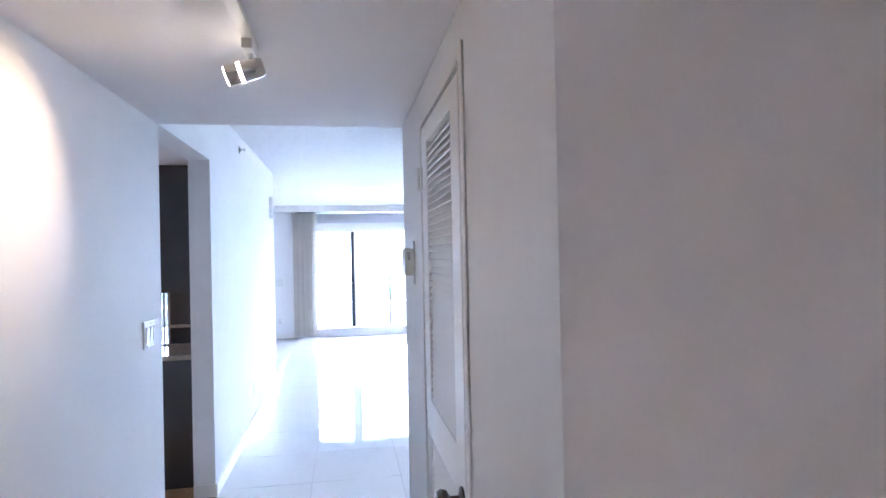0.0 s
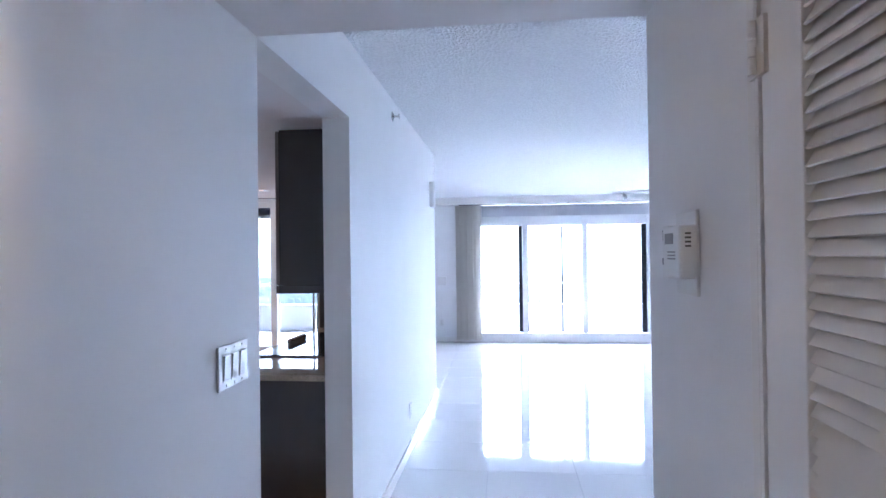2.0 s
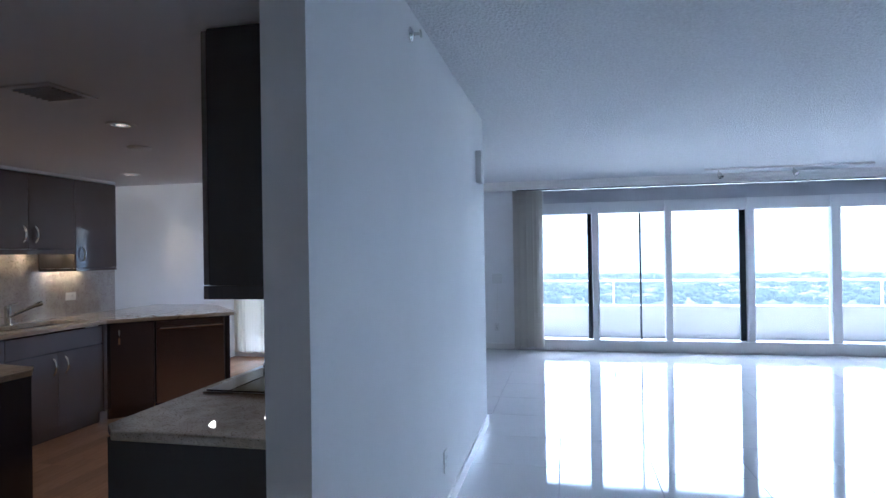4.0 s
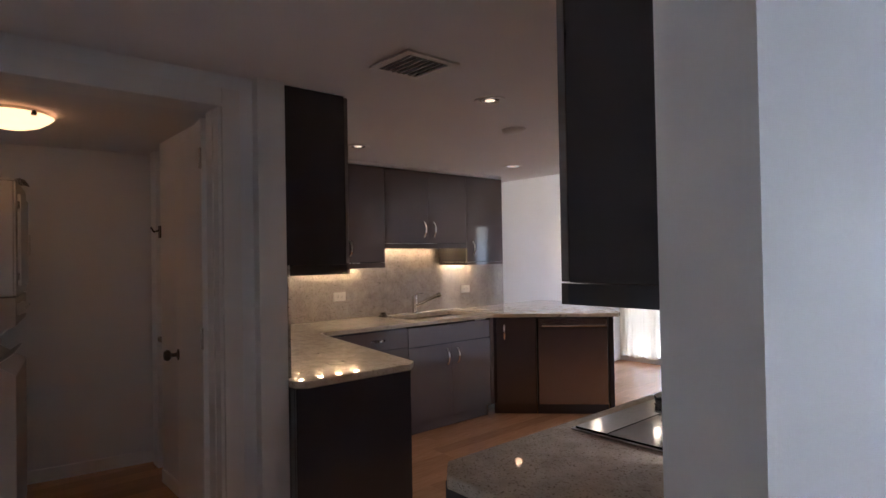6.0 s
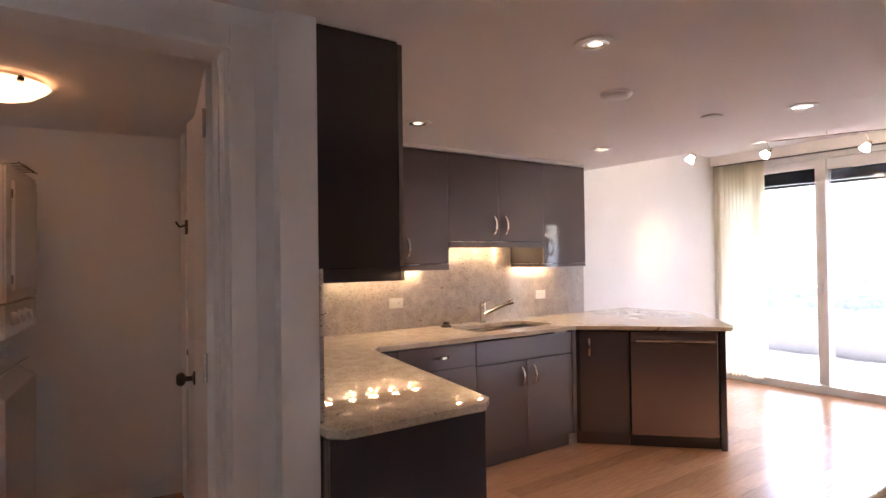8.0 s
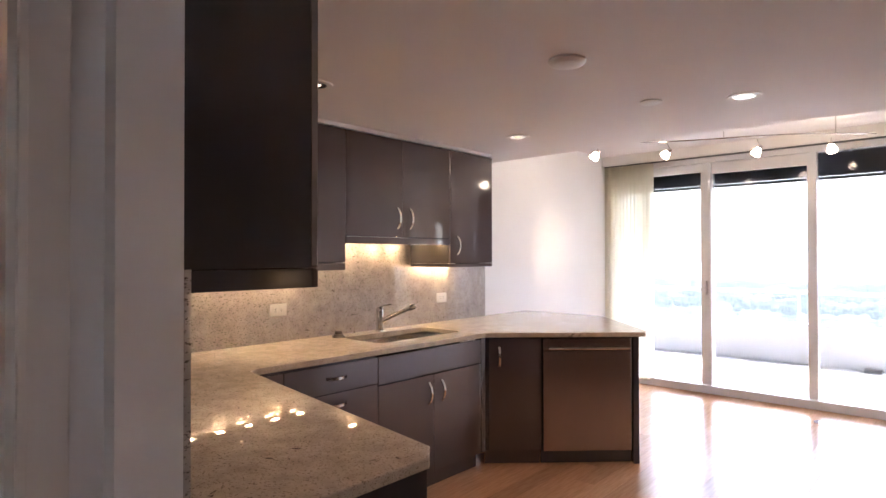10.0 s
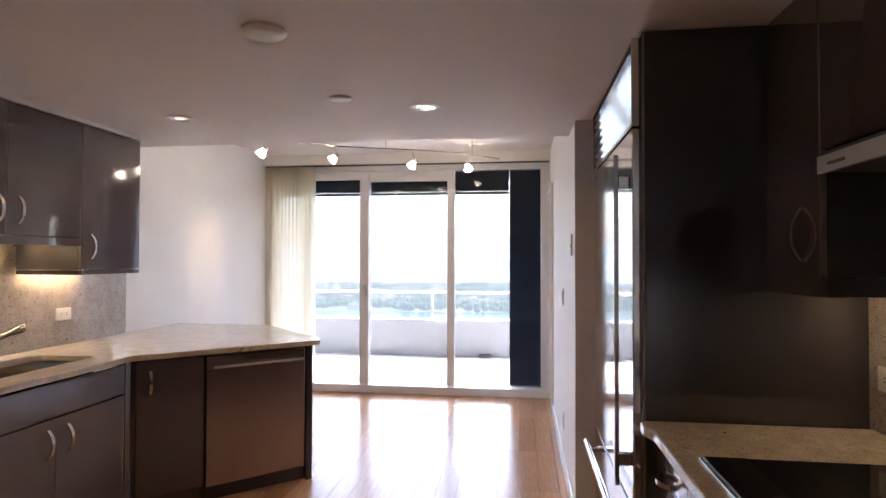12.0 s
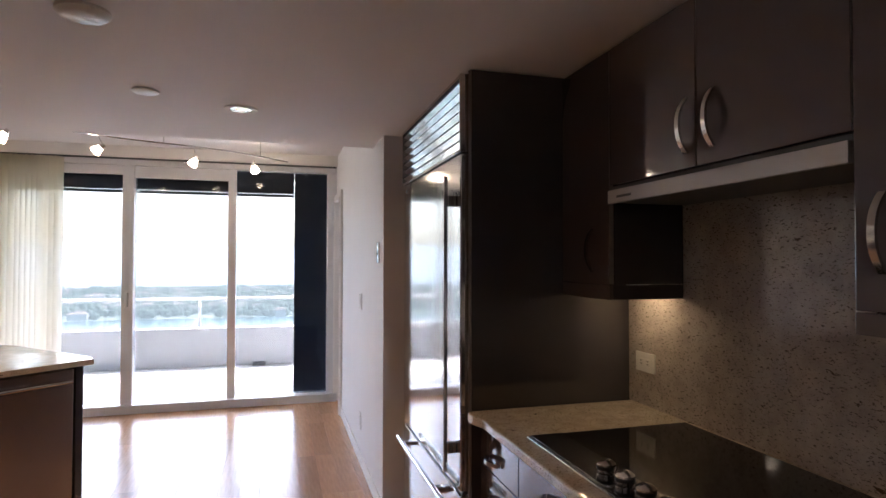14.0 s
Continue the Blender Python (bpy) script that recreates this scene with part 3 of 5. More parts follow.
# east run: cooktop side, facing west; own x runs south ----------------------------
FE = -0.81
SX = -0.165                   # face of the east splash
cabinet(pose(FE, 2.07, 0, 0, 0, -90), 0.36, 0.64, 0, CB, [("drawer", 0, 0.36, 0.715, 0.862, ('h', 0.15, 0.765, 0.11)), ("drawer", 0, 0.36, 0.41, 0.715, ('h', 0.15, 0.62, 0.11)), ("drawer", 0, 0.36, 0.10, 0.41, ('h', 0.15, 0.33, 0.11))],
        "glossy taupe drawer cabinet beside the refrigerator", toe=0.10)
cabinet(pose(FE, 1.709, 0, 0, 0, -90), 0.52, 0.64, 0, CB, [("door", 0, 0.52, 0.10, 0.862, ('h', 0.26, 0.80, 0.13))], "glossy taupe cabinet under the cooktop", toe=0.10)
cabinet(pose(FE, 1.188, 0, 0, 0, -90), 0.52, 0.64, 0, CB, [("door", 0, 0.52, 0.10, 0.862, ('h', 0.26, 0.80, 0.13))], "glossy taupe cabinet under the cooktop", toe=0.10)
cabinet(pose(FE, 0.667, 0, 0, 0, -90), 0.46, 0.64, 0, CB, [("drawer", 0, 0.46, 0.715, 0.862, ('h', 0.23, 0.79, 0.12)), ("door", 0, 0.46, 0.10, 0.715, ('v', 0.06, 0.6, 0.12))],
        "glossy base cabinet with a dark end beside the passage", toe=0.10, ends=('r',))
e_top = part("worktop", slab([(-0.137, 0.155), (-0.77, 0.155), (-0.845, 0.225), (-0.845, 1.95), (-0.864, 2.0), (-0.864, 2.055), (-0.855, 2.069), (-0.137, 2.069)], CB, CT), M_GRAN, None)
tagged(e_top, "polished beige speckled granite worktop under the cooktop", "worktop")
soften(e_top, 0.006)
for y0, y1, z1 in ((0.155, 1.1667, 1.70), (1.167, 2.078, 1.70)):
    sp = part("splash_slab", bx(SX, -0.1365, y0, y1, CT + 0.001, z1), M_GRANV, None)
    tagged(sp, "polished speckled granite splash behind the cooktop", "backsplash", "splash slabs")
outlet((SX - 0.0005, 1.96, 1.075), (-1, 0, 0))

ck = thing("cooktop", (-0.48, 1.19, CT), "black glass cooktop with steel trim and four knobs", "cooktop")
part("trim", bx(-0.784, -0.195, 0.66, 1.705, CT + 0.0005, CT + 0.008, 0.003), M_STEEL, ck, "brushed steel trim")
part("glass", bx(-0.774, -0.201, 0.67, 1.695, CT + 0.006, CT + 0.0115, 0.001), M_CGLASS, ck, "black ceramic glass")
part("control_strip", bx(-0.7735, -0.668, 0.6705, 1.6945, CT + 0.0118, CT + 0.0128, 0.0004), M_DSTEEL, ck, "dark steel control strip")
for i in range(4):
    y, zk = 1.085 + 0.085 * i, CT + 0.0129
    k = part("knob", lathe([(0.025, 0), (0.025, 0.003), (0.021, 0.005), (0.021, 0.012), (0.0205, 0.022), (0.0245, 0.0225), (0.0245, 0.027), (0.021, 0.031), (0.012, 0.036), (0.002, 0.038)], (-0.724, y, zk)), M_CHROME, ck, "domed chrome knob with a black band", True)
    part("grip_band", lathe([(0.0235, 0.0125), (0.0242, 0.0135), (0.0242, 0.021), (0.0235, 0.0222)], (-0.724, y, zk)), M_BLACK, k, "black band", True)

UE = -0.463
cabinet(pose(UE, 2.078, 0, 0, 0, -90), 0.338, 0.295, 1.335, KC - 0.004, [("door", 0.0, 0.335, 1.385, 2.19, ('v', 0.235, 1.505, 0.15))],
        "dark glossy wall cabinet beside the refrigerator panel", "wall_cabinet", rail=0.05, ends=())
cabinet(pose(UE, 1.738, 0, 0, 0, -90), 0.866, 0.295, 1.722, KC - 0.004, [("door", 0, 0.425, 1.722, 2.19, ('v', 0.39, 1.84, 0.15)), ("door", 0.425, 0.866, 1.722, 2.19, ('v', 0.492, 1.84, 0.15))],
        "glossy taupe wall cabinet over the range hood", "wall_cabinet")
cabinet(pose(UE, 0.870, 0, 0, 0, -90), 0.662, 0.295, 1.325, KC - 0.004, [("door", 0, 0.33, 1.37, 2.19, ('v', 0.06, 1.52, 0.15)), ("door", 0.33, 0.662, 1.37, 2.19, ('v', 0.40, 1.52, 0.15))],
        "dark glossy wall cabinet hanging beside the passage", "wall_cabinet", rail=0.043)
hd = thing("range_hood", (-0.31, 1.30, 1.655), "slim grey under-cabinet range hood with a pale front", "range hood")
part("body", bx(-0.455, -0.168, 0.875, 1.733, 1.664, 1.72, 0.002), M_GREY, hd)
part("front", bx(-0.472, -0.457, 0.873, 1.735, 1.660, 1.705, 0.002), M_HOODF, hd, "pale brushed metal front")
part("mark", bx(-0.4735, -0.4722, 1.60, 1.68, 1.676, 1.684), M_GREY, hd, "small dark maker's mark")

# refrigerator and its panels
fpn = thing("fridge_panel", (-0.49, 2.09, 0), "tall dark gloss panel beside the refrigerator", "panel")
part("board", bx(-0.840, -0.138, 2.080, 2.105, 0.0, KC - 0.004, 0.0015), M_CABD, fpn)
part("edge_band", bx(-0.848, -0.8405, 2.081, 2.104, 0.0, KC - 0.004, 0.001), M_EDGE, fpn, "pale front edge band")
fr = thing("refrigerator", (-0.5, 2.68, 0), "tall built-in stainless refrigerator with a louvred top grille", "refrigerator")
part("body", bx(-0.80, -0.14, 2.11, 3.33, 0.0, 2.19), M_BLACK, fr, "dark cabinet body")
FX, F0, F1 = -0.876, 2.112, 3.14     # front plane of the doors and their ends
part("door", bx(FX, -0.803, F0, F1, 0.592, 1.878, 0.005), M_STEEL, fr, "brushed stainless door")
part("drawer", bx(FX, -0.803, F0, F1, 0.10, 0.578, 0.005), M_STEEL, fr, "brushed stainless freezer drawer")
part("drawer_lip", bx(FX + 0.010, -0.803, F0 + 0.004, F1 - 0.004, 0.579, 0.591), M_BLACK, fr, "dark gap above the drawer")
part("side_trim", bx(-0.835, -0.803, F1 + 0.004, 3.33, 0.10, 1.878, 0.002), M_STEELW, fr, "dull steel side trim")
part("kick_plate", bx(-0.815, -0.803, F0, F1, 0.002, 0.092), M_GREY, fr)
for y0, y1, z0, z1 in ((F0, F0 + 0.014, 1.886, 2.188), (F1 + 0.055, F1 + 0.068, 1.886, 2.188), (F0 + 0.0145, F1 + 0.0545, 2.174, 2.188), (F0 + 0.0145, F1 + 0.0545, 1.886, 1.898)):
    part("grille_frame", bx(FX, -0.82, y0, y1, z0, z1, 0.001), M_STEEL, fr)
part("grille_back", bx(-0.819, -0.802, F0 + 0.0145, F1 + 0.0545, 1.899, 2.173), M_BLACK, fr, "dark throat behind the louvres")
for i in range(7):
    bm = bx(-0.0015, 0.0015, F0 + 0.015, F1 + 0.054, -0.0125, 0.0125, 0.0005)
    bmesh.ops.rotate(bm, cent=(0, 0, 0), matrix=Matrix.Rotation(radians(-30), 3, 'Y'), verts=bm.verts)
    bmesh.ops.translate(bm, vec=(FX + 0.012, 0, 1.918 + i * 0.0385), verts=bm.verts)
    part("louvre", bm, M_STEEL, fr)
hb = part("door_handle", bx(-0.930, -0.914, 2.155, 2.181, 0.655, 1.797, 0.003), M_STEEL, fr, "long flat vertical steel bar")
for z in (0.745, 1.70):
    part("bracket", bx(-0.9135, FX - 0.0005, 2.158, 2.178, z - 0.022, z + 0.022, 0.003), M_STEEL, hb)
hb = part("drawer_handle", tube([(-0.937, 2.15, 0.55), (-0.937, 2.99, 0.55)], 0.013, 16), M_STEEL, fr, "long round horizontal steel bar", True)
for y in (2.27, 2.88):
    part("bracket", bx(-0.928, FX - 0.0005, y - 0.02, y + 0.02, 0.540, 0.560, 0.003), M_STEEL, hb)
part("badge", bx(FX - 0.002, FX - 0.0002, 3.04, 3.10, 1.835, 1.85), M_BLACK, fr, "small dark badge")

# lamps under the wall cabinets
def puck(x, y, z, top):
    """A short warm strip lamp, its long side along the wall; top is the cabinet's underside."""
    p = thing("strip_light", (x, y, z), "short warm strip light under a wall cabinet", "lamp", "cabinet lights")
    part("housing", bx(x - 0.02, x + 0.02, y - 0.045, y + 0.045, z + 0.003, top, 0.002), M_PLASTIC, p)
    part("lens", bx(x - 0.006, x + 0.006, y - 0.018, y + 0.018, z, z + 0.0026, 0.001), M_PUCK, p, "glowing lens")


for i in range(5):
    puck(-3.99, 1.265 + 0.172 * i, 1.352, 1.386)
for i in range(4):
    puck(-3.98, 2.15 + 0.205 * i, 1.512, 1.5435)
for i in range(3):
    puck(-3.98, 3.03 + 0.15 * i, 1.35, 1.3715)
puck(-0.26, 1.88, 1.362, 1.3865)


# windows ---------------------------------------------------------------------------
def bar(x0, x1, y0, y1, z0, z1, parent, material=None, name="frame_bar"):
    return part(name, bx(x0, x1, y0, y1, z0, z1, 0.003), material or M_FRAME, parent)


def pane(x0, x1, y, z0, z1, parent, material=None):
    ob = part("pane", bx(x0, x1, y - 0.003, y + 0.003, z0, z1), material or M_GLASS, parent)
    ob.visible_shadow = False
    return ob


# kitchen sliding window
w1 = thing("window_1", (-2.5, KW, 0), "white aluminium sliding balcony window of the nook", "window", kind="structure")
bar(-4.06, EX, KW - 0.10, KW + 0.10, 0.0, 0.082, w1, None, "sill")
bar(-4.06, EX, KW - 0.06, KW + 0.10, 2.39, 2.45, w1, None, "head_rail")
for a, b in ((-4.06, -3.98), (-3.0, -2.90), (-2.04, -1.965), (-1.055, EX)):
    bar(a, b, KW - 0.05, KW + 0.08, 0.083, 2.389, w1, None, "mullion")
for a, b in ((-3.979, -3.001), (-2.899, -2.041), (-1.964, -1.056)):
    pane(a, b, KW + 0.02, 0.084, 2.388, w1, M_GLASST)
bar(-2.93, -2.895, KW - 0.075, KW - 0.052, 0.083, 2.27, w1, None, "sash_edge")
bar(-2.90, -2.04, KW - 0.02, KW + 0.005, 2.275, 2.388, w1, None, "sash_head")
bar(-3.98, -3.0, KW - 0.02, KW + 0.005, 2.30, 2.388, w1, None, "sash_head")
part("sash_pull", bx(-2.96, -2.935, KW - 0.105, KW - 0.052, 1.02, 1.16, 0.006), M_FRAME, w1, "white sash pull")
wall("wall_nook_lintel", WX, EX, KW - 0.02, KW + 0.2, 2.452, LC + 0.1)
cv = part("curtain_valance", bx(-4.06, EX - 0.001, KW - 0.16, KW - 0.13, 2.45, 2.56, 0.004), M_TRIM, None)
tagged(cv, "white painted curtain valance over the nook window", "valance", kind="structure")
tr = part("blind_track", bx(-4.05, EX - 0.01, KW - 0.125, KW - 0.085, 2.44, 2.468, 0.002), M_GREY, None)
tagged(tr, "grey metal track for the vertical blinds", "blind track")

# shutter outside the nook window
sh = thing("roller_shutter", (-1.2, KW + 0.22, 0), "dark navy storm shutter partly drawn across the window", "shutter")
for i in range(5):
    x = -1.385 + i * 0.075
    part("slat", bx(x, x + 0.0748, KW + 0.20, KW + 0.215, 0.05, 2.45, 0.001), M_SHUT, sh)
for z0, z1 in ((2.15, 2.178), (2.185, 2.2798), (2.28, 2.3648), (2.365, 2.45)):
    part("slat", bx(-4.06, -1.39, KW + 0.20, KW + 0.215, z0, z1, 0.001), M_SHUT, sh)
bm = bmesh.new()
for i in range(66):
    bx(-4.05 + i * 0.04, -4.036 + i * 0.04, KW + 0.203, KW + 0.212, 2.177, 2.186, bm=bm)
part("hinge_strip", bm, M_SHUT, sh, "perforated strip letting light through")

# vertical blinds
def blinds(x0, x1, y, z0, z1, count, material, label, open_from=None):
    b = thing("vertical_blind", ((x0 + x1) / 2, y, z0), label, "blind")
    for i in range(count):
        x = x0 + (x1 - x0) * (i + 0.5) / count
        ang = radians(42 + 16 * math.sin(i * 2.3) if open_from is None or not open_from <= i < open_from + 5 else 78 + 4 * math.sin(i))
        bm = bmesh.new()
        cols = []
        for k in range(5):
            s = (k / 4 - 0.5) * 0.089
            c = 0.008 * (1 - (k / 2 - 1) ** 2)
            px, py = x + s * math.cos(ang) - c * math.sin(ang), y + s * math.sin(ang) + c * math.cos(ang)
            cols.append([bm.verts.new((px, py, z)) for z in (z0 + 0.01 * math.sin(i), z1)])
        for p, q in zip(cols, cols[1:]):
            bm.faces.new((p[0], q[0], q[1], p[1]))
        part("slat", bm, material, b, "", True)
    return b


blinds(-4.03, -3.50, KW - 0.105, 0.06, 2.44, 13, M_BLIND, "cream vertical blind slats stacked at the nook window", 4)
blinds(-0.07, 0.33, LW - 0.10, 0.05, 2.345, 13, M_BLINDG, "pale grey vertical blind slats stacked at the living-room window")

# living-room window wall
# its unseen east end is added length that lets more daylight in
w2 = thing("window_2", (3.0, LW, 0), "wide white sliding living-room window wall, lengthened out of view for more daylight", "window", kind="structure")
bar(0.33, 7.6, LW - 0.06, LW + 0.12, 0.0, 0.16, w2, None, "sill")
bar(0.33, 7.6, LW - 0.02, LW + 0.10, 1.99, 2.344, w2, None, "head_panel")
X = 0.33
mull = [(1.045, 1.128), (2.045, 2.13), (3.11, 3.20), (4.15, 4.26), (5.2, 5.31), (6.3, 6.41)]
for a, b in mull:
    pane(X + 0.002, a - 0.001, LW + 0.03, 0.162, 1.988, w2)
    bar(a, b, LW - 0.05, LW + 0.08, 0.161, 2.343, w2, None, "mullion")
    X = b
pane(X + 0.002, 7.59, LW + 0.03, 0.162, 1.988, w2)
for a, b in ((0.98, 1.042), (1.131, 1.143), (3.03, 3.107), (1.703, 1.728), (5.13, 5.197)):
    bar(a, b, LW + 0.036, LW + 0.07, 0.165, 1.987, w2, M_DARKAL, "dark_stile")
cs = part("window_cornice", bx(-0.849, 7.6, LW - 0.19, LW - 0.002, 2.358, 2.474, 0.004, bm=bx(-0.849, 7.6, LW - 0.205, LW - 0.191, 2.39, 2.41, 0.004, bm=bx(-0.849, 7.6, LW - 0.21, LW - 0.191, 2.435, 2.474, 0.004))), M_TRIM, None)
tagged(cs, "white moulded cornice over the living-room window", "cornice", kind="structure")
tagged(part("blind_track", bx(-0.03, 7.59, LW - 0.14, LW - 0.06, 2.346, 2.357), M_GREY, None), "grey metal blind track in the living room", "blind track")
sb = thing("pleated_shade", (3.0, LW - 0.05, 2.1), "folded pale pleated shade under the cornice", "shade")
for i in range(9):
    z = 2.15 + i * 0.021
    part("pleat", bx(0.36, 7.58, LW - 0.056, LW - 0.052 + 0.002 * (i % 2), z, z + 0.019), M_PLEAT, sb)

# balcony -----------------------------------------------------------------------------
bal = part("balcony_floor", bx(-9, 12, KW + 0.11, 9.05, -0.30, -0.05), M_SILL, None)
tagged(bal, "pale balcony floor slab", "balcony", kind="structure")
pa = part("balcony_parapet", bx(-9, 12, 8.93, 9.05, -0.049, 0.50, 0.01), M_SILL, None)
tagged(pa, "low pale stucco balcony parapet", "parapet", kind="structure")
rl = thing("balcony_rail", (0, 8.99, 0.5), "thin pale metal rail above the balcony parapet", "railing")
part("top_rail", bx(-9, 12, 8.965, 9.015, 0.90, 0.935, 0.008), M_FRAME, rl)
for i in range(11):
    part("post", bx(-8.8 + i * 2.05, -8.77 + i * 2.05, 8.975, 9.005, 0.50, 0.90), M_FRAME, rl)
dr = part("floor_drain", bx(-1.90, -1.72, 8.80, 8.92, -0.049, 0.0, 0.01), M_GREY, None)
tagged(dr, "dark grey scupper at the foot of the parapet", "drain")
sof = part("balcony_soffit", bx(-9, 12, KW + 0.22, 9.05, 2.66, 2.9), M_SILL, None)
tagged(sof, "pale underside of the balcony above", "balcony", kind="structure")
fac = part("wall_facade", bx(-9, WX - 0.121, KW + 0.0, KW + 0.2, -0.3, 2.655), M_SILL, None)
tagged(fac, "pale stucco outer wall", "wall", kind="structure")
fac2 = part("wall_facade_east", bx(7.73, 12, LW, LW + 0.2, -0.3, 2.655), M_SILL, None)
tagged(fac2, "pale stucco outer wall", "wall", kind="structure")
tagged(part("wall_facade_return", bx(-0.969, -0.851, KW + 0.21, LW + 0.2, LC + 0.101, 3.0), M_SILL, None), "pale stucco return of the outer wall", "wall", kind="structure")

# distance -----------------------------------------------------------------------------
M_GROUND = mat("far ground", (0.16, 0.20, 0.12), 0.9, vary=0.4, scale=0.02, second=(0.30, 0.30, 0.26))
M_WATER = mat("bay water", (0.10, 0.20, 0.24), 0.15, vary=0.2, scale=0.01, second=(0.14, 0.26, 0.28))
M_LEAF = mat("far foliage", (0.055, 0.095, 0.045), 0.9, vary=0.5, scale=0.1)
M_HOUSE = mat("far house wall", (0.62, 0.60, 0.56), 0.8, vary=0.2, scale=0.05)
M_ROOF = mat("far roof", (0.34, 0.24, 0.20), 0.8, vary=0.2, scale=0.05)
# even glow for the sheet that closes off the far ground
M_SKYLINE_GLOW = glow("glowing painted skyline", (0.86, 0.93, 1.0), 0.3)
# half-clear glowing colour that pales the far shore like haze
M_PAINTED_VEIL = bpy.data.materials.new("glowing painted haze")
M_PAINTED_VEIL.use_nodes = True
vn, vl = M_PAINTED_VEIL.node_tree.nodes, M_PAINTED_VEIL.node_tree.links
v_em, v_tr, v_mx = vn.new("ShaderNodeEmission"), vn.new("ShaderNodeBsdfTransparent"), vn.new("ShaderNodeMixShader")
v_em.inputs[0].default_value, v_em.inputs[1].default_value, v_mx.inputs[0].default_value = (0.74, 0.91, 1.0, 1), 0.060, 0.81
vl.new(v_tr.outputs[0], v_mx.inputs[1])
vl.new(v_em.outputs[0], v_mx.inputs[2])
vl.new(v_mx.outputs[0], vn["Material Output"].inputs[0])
GZ = -58.0
bm = bmesh.new()
bmesh.ops.create_circle(bm, cap_ends=True, radius=4800, segments=64)
bmesh.ops.translate(bm, vec=(0, 0, GZ), verts=bm.verts)
tagged(part("ground", bm, M_GROUND, None), "flat green suburban land far below", "ground", kind="structure")
bm = bmesh.new()
bmesh.ops.create_grid(bm, x_segments=1, y_segments=1, size=1)
bmesh.ops.scale(bm, vec=(1600, 80, 1), verts=bm.verts)
bmesh.ops.translate(bm, vec=(0, 560, GZ + 0.3), verts=bm.verts)
tagged(part("water", bm, M_WATER, None), "pale blue-green bay below the balcony", "water", kind="structure")
# upright glowing sheet in place of the bright far haze
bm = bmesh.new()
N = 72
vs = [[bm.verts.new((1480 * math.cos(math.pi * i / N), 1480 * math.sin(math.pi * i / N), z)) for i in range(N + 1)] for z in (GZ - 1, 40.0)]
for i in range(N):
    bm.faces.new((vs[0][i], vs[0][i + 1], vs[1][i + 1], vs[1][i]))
tagged(part("backdrop", bm, M_SKYLINE_GLOW, None), "glowing sheet painted as a bright hazy skyline", "backdrop", kind="structure")


# nearer half-clear sheet: haze painted over trees and houses by its glow
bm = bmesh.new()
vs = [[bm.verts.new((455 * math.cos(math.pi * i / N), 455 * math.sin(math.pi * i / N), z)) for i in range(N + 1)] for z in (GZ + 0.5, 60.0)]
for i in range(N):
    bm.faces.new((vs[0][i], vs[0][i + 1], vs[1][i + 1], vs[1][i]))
tagged(part("backdrop_painted_haze", bm, M_PAINTED_VEIL, None), "glowing half-clear sheet that paints pale haze over the bay", "backdrop", kind="structure")


def far_stuff():
    rng = random.Random(4)
    ico = bmesh.new()
    bmesh.ops.create_icosphere(ico, subdivisions=1, radius=1.0)
    iv = [v.co.copy() for v in ico.verts]
    jf = [[v.index for v in f.verts] for f in ico.faces]
    ico.free()
    V, F = [], []
    for i in range(4200):
        y = 645 + 640 * rng.random() ** 1.2
        x = rng.uniform(-1.0, 1.0) * (y * 0.95 + 60)
        for c in range(2):
            r = rng.uniform(2.4, 5.2)
            o = len(V)
            cx, cy, cz = x + rng.uniform(-6, 6), y + rng.uniform(-6, 6), GZ + rng.uniform(3, 8)
            V += [(cx + v.x * r * rng.uniform(0.8, 1.3), cy + v.y * r, cz + v.z * r * rng.uniform(0.7, 1.1)) for v in iv]
            F += [[o + k for k in f] for f in jf]
    me = bpy.data.meshes.new("far_trees")
    me.from_pydata(V, [], F)
    me.materials.append(M_LEAF)
    tagged(new("far_trees", me), "hazy green tree crowns across the bay", "trees", kind="stuff")
    V, F, V2, F2 = [], [], [], []
    for i in range(900):
        y = 650 + 620 * rng.random()
        x = rng.uniform(-1.0, 1.0) * (y * 0.95 + 60)
        w, d, h = rng.uniform(7, 20), rng.uniform(7, 15), rng.uniform(4, 9)
        for (vv, ff, a, b, z0, z1) in ((V, F, w, d, GZ, GZ + h), (V2, F2, w + 1.5, d + 1.5, GZ + h, GZ + h + 2.2)):
            o = len(vv)
            k = 1.0 if vv is V else 0.35
            vv += [(x - a / 2, y - b / 2, z0), (x + a / 2, y - b / 2, z0), (x + a / 2, y + b / 2, z0), (x - a / 2, y + b / 2, z0),
                   (x - a / 2 * k, y - b / 2 * k, z1), (x + a / 2 * k, y - b / 2 * k, z1), (x + a / 2 * k, y + b / 2 * k, z1), (x - a / 2 * k, y + b / 2 * k, z1)]
            ff += [[o + q for q in f] for f in ((0, 1, 5, 4), (1, 2, 6, 5), (2, 3, 7, 6), (3, 0, 4, 7), (4, 5, 6, 7))]
    for nm, vv, ff, mm, lb in (("far_houses", V, F, M_HOUSE, "pale far houses between the trees"), ("far_roofs", V2, F2, M_ROOF, "tiled roofs of the far houses")):
        me = bpy.data.meshes.new(nm)
        me.from_pydata(vv, [], ff)
        me.materials.append(mm)
        tagged(new(nm, me), lb, "houses", kind="stuff")


far_stuff()

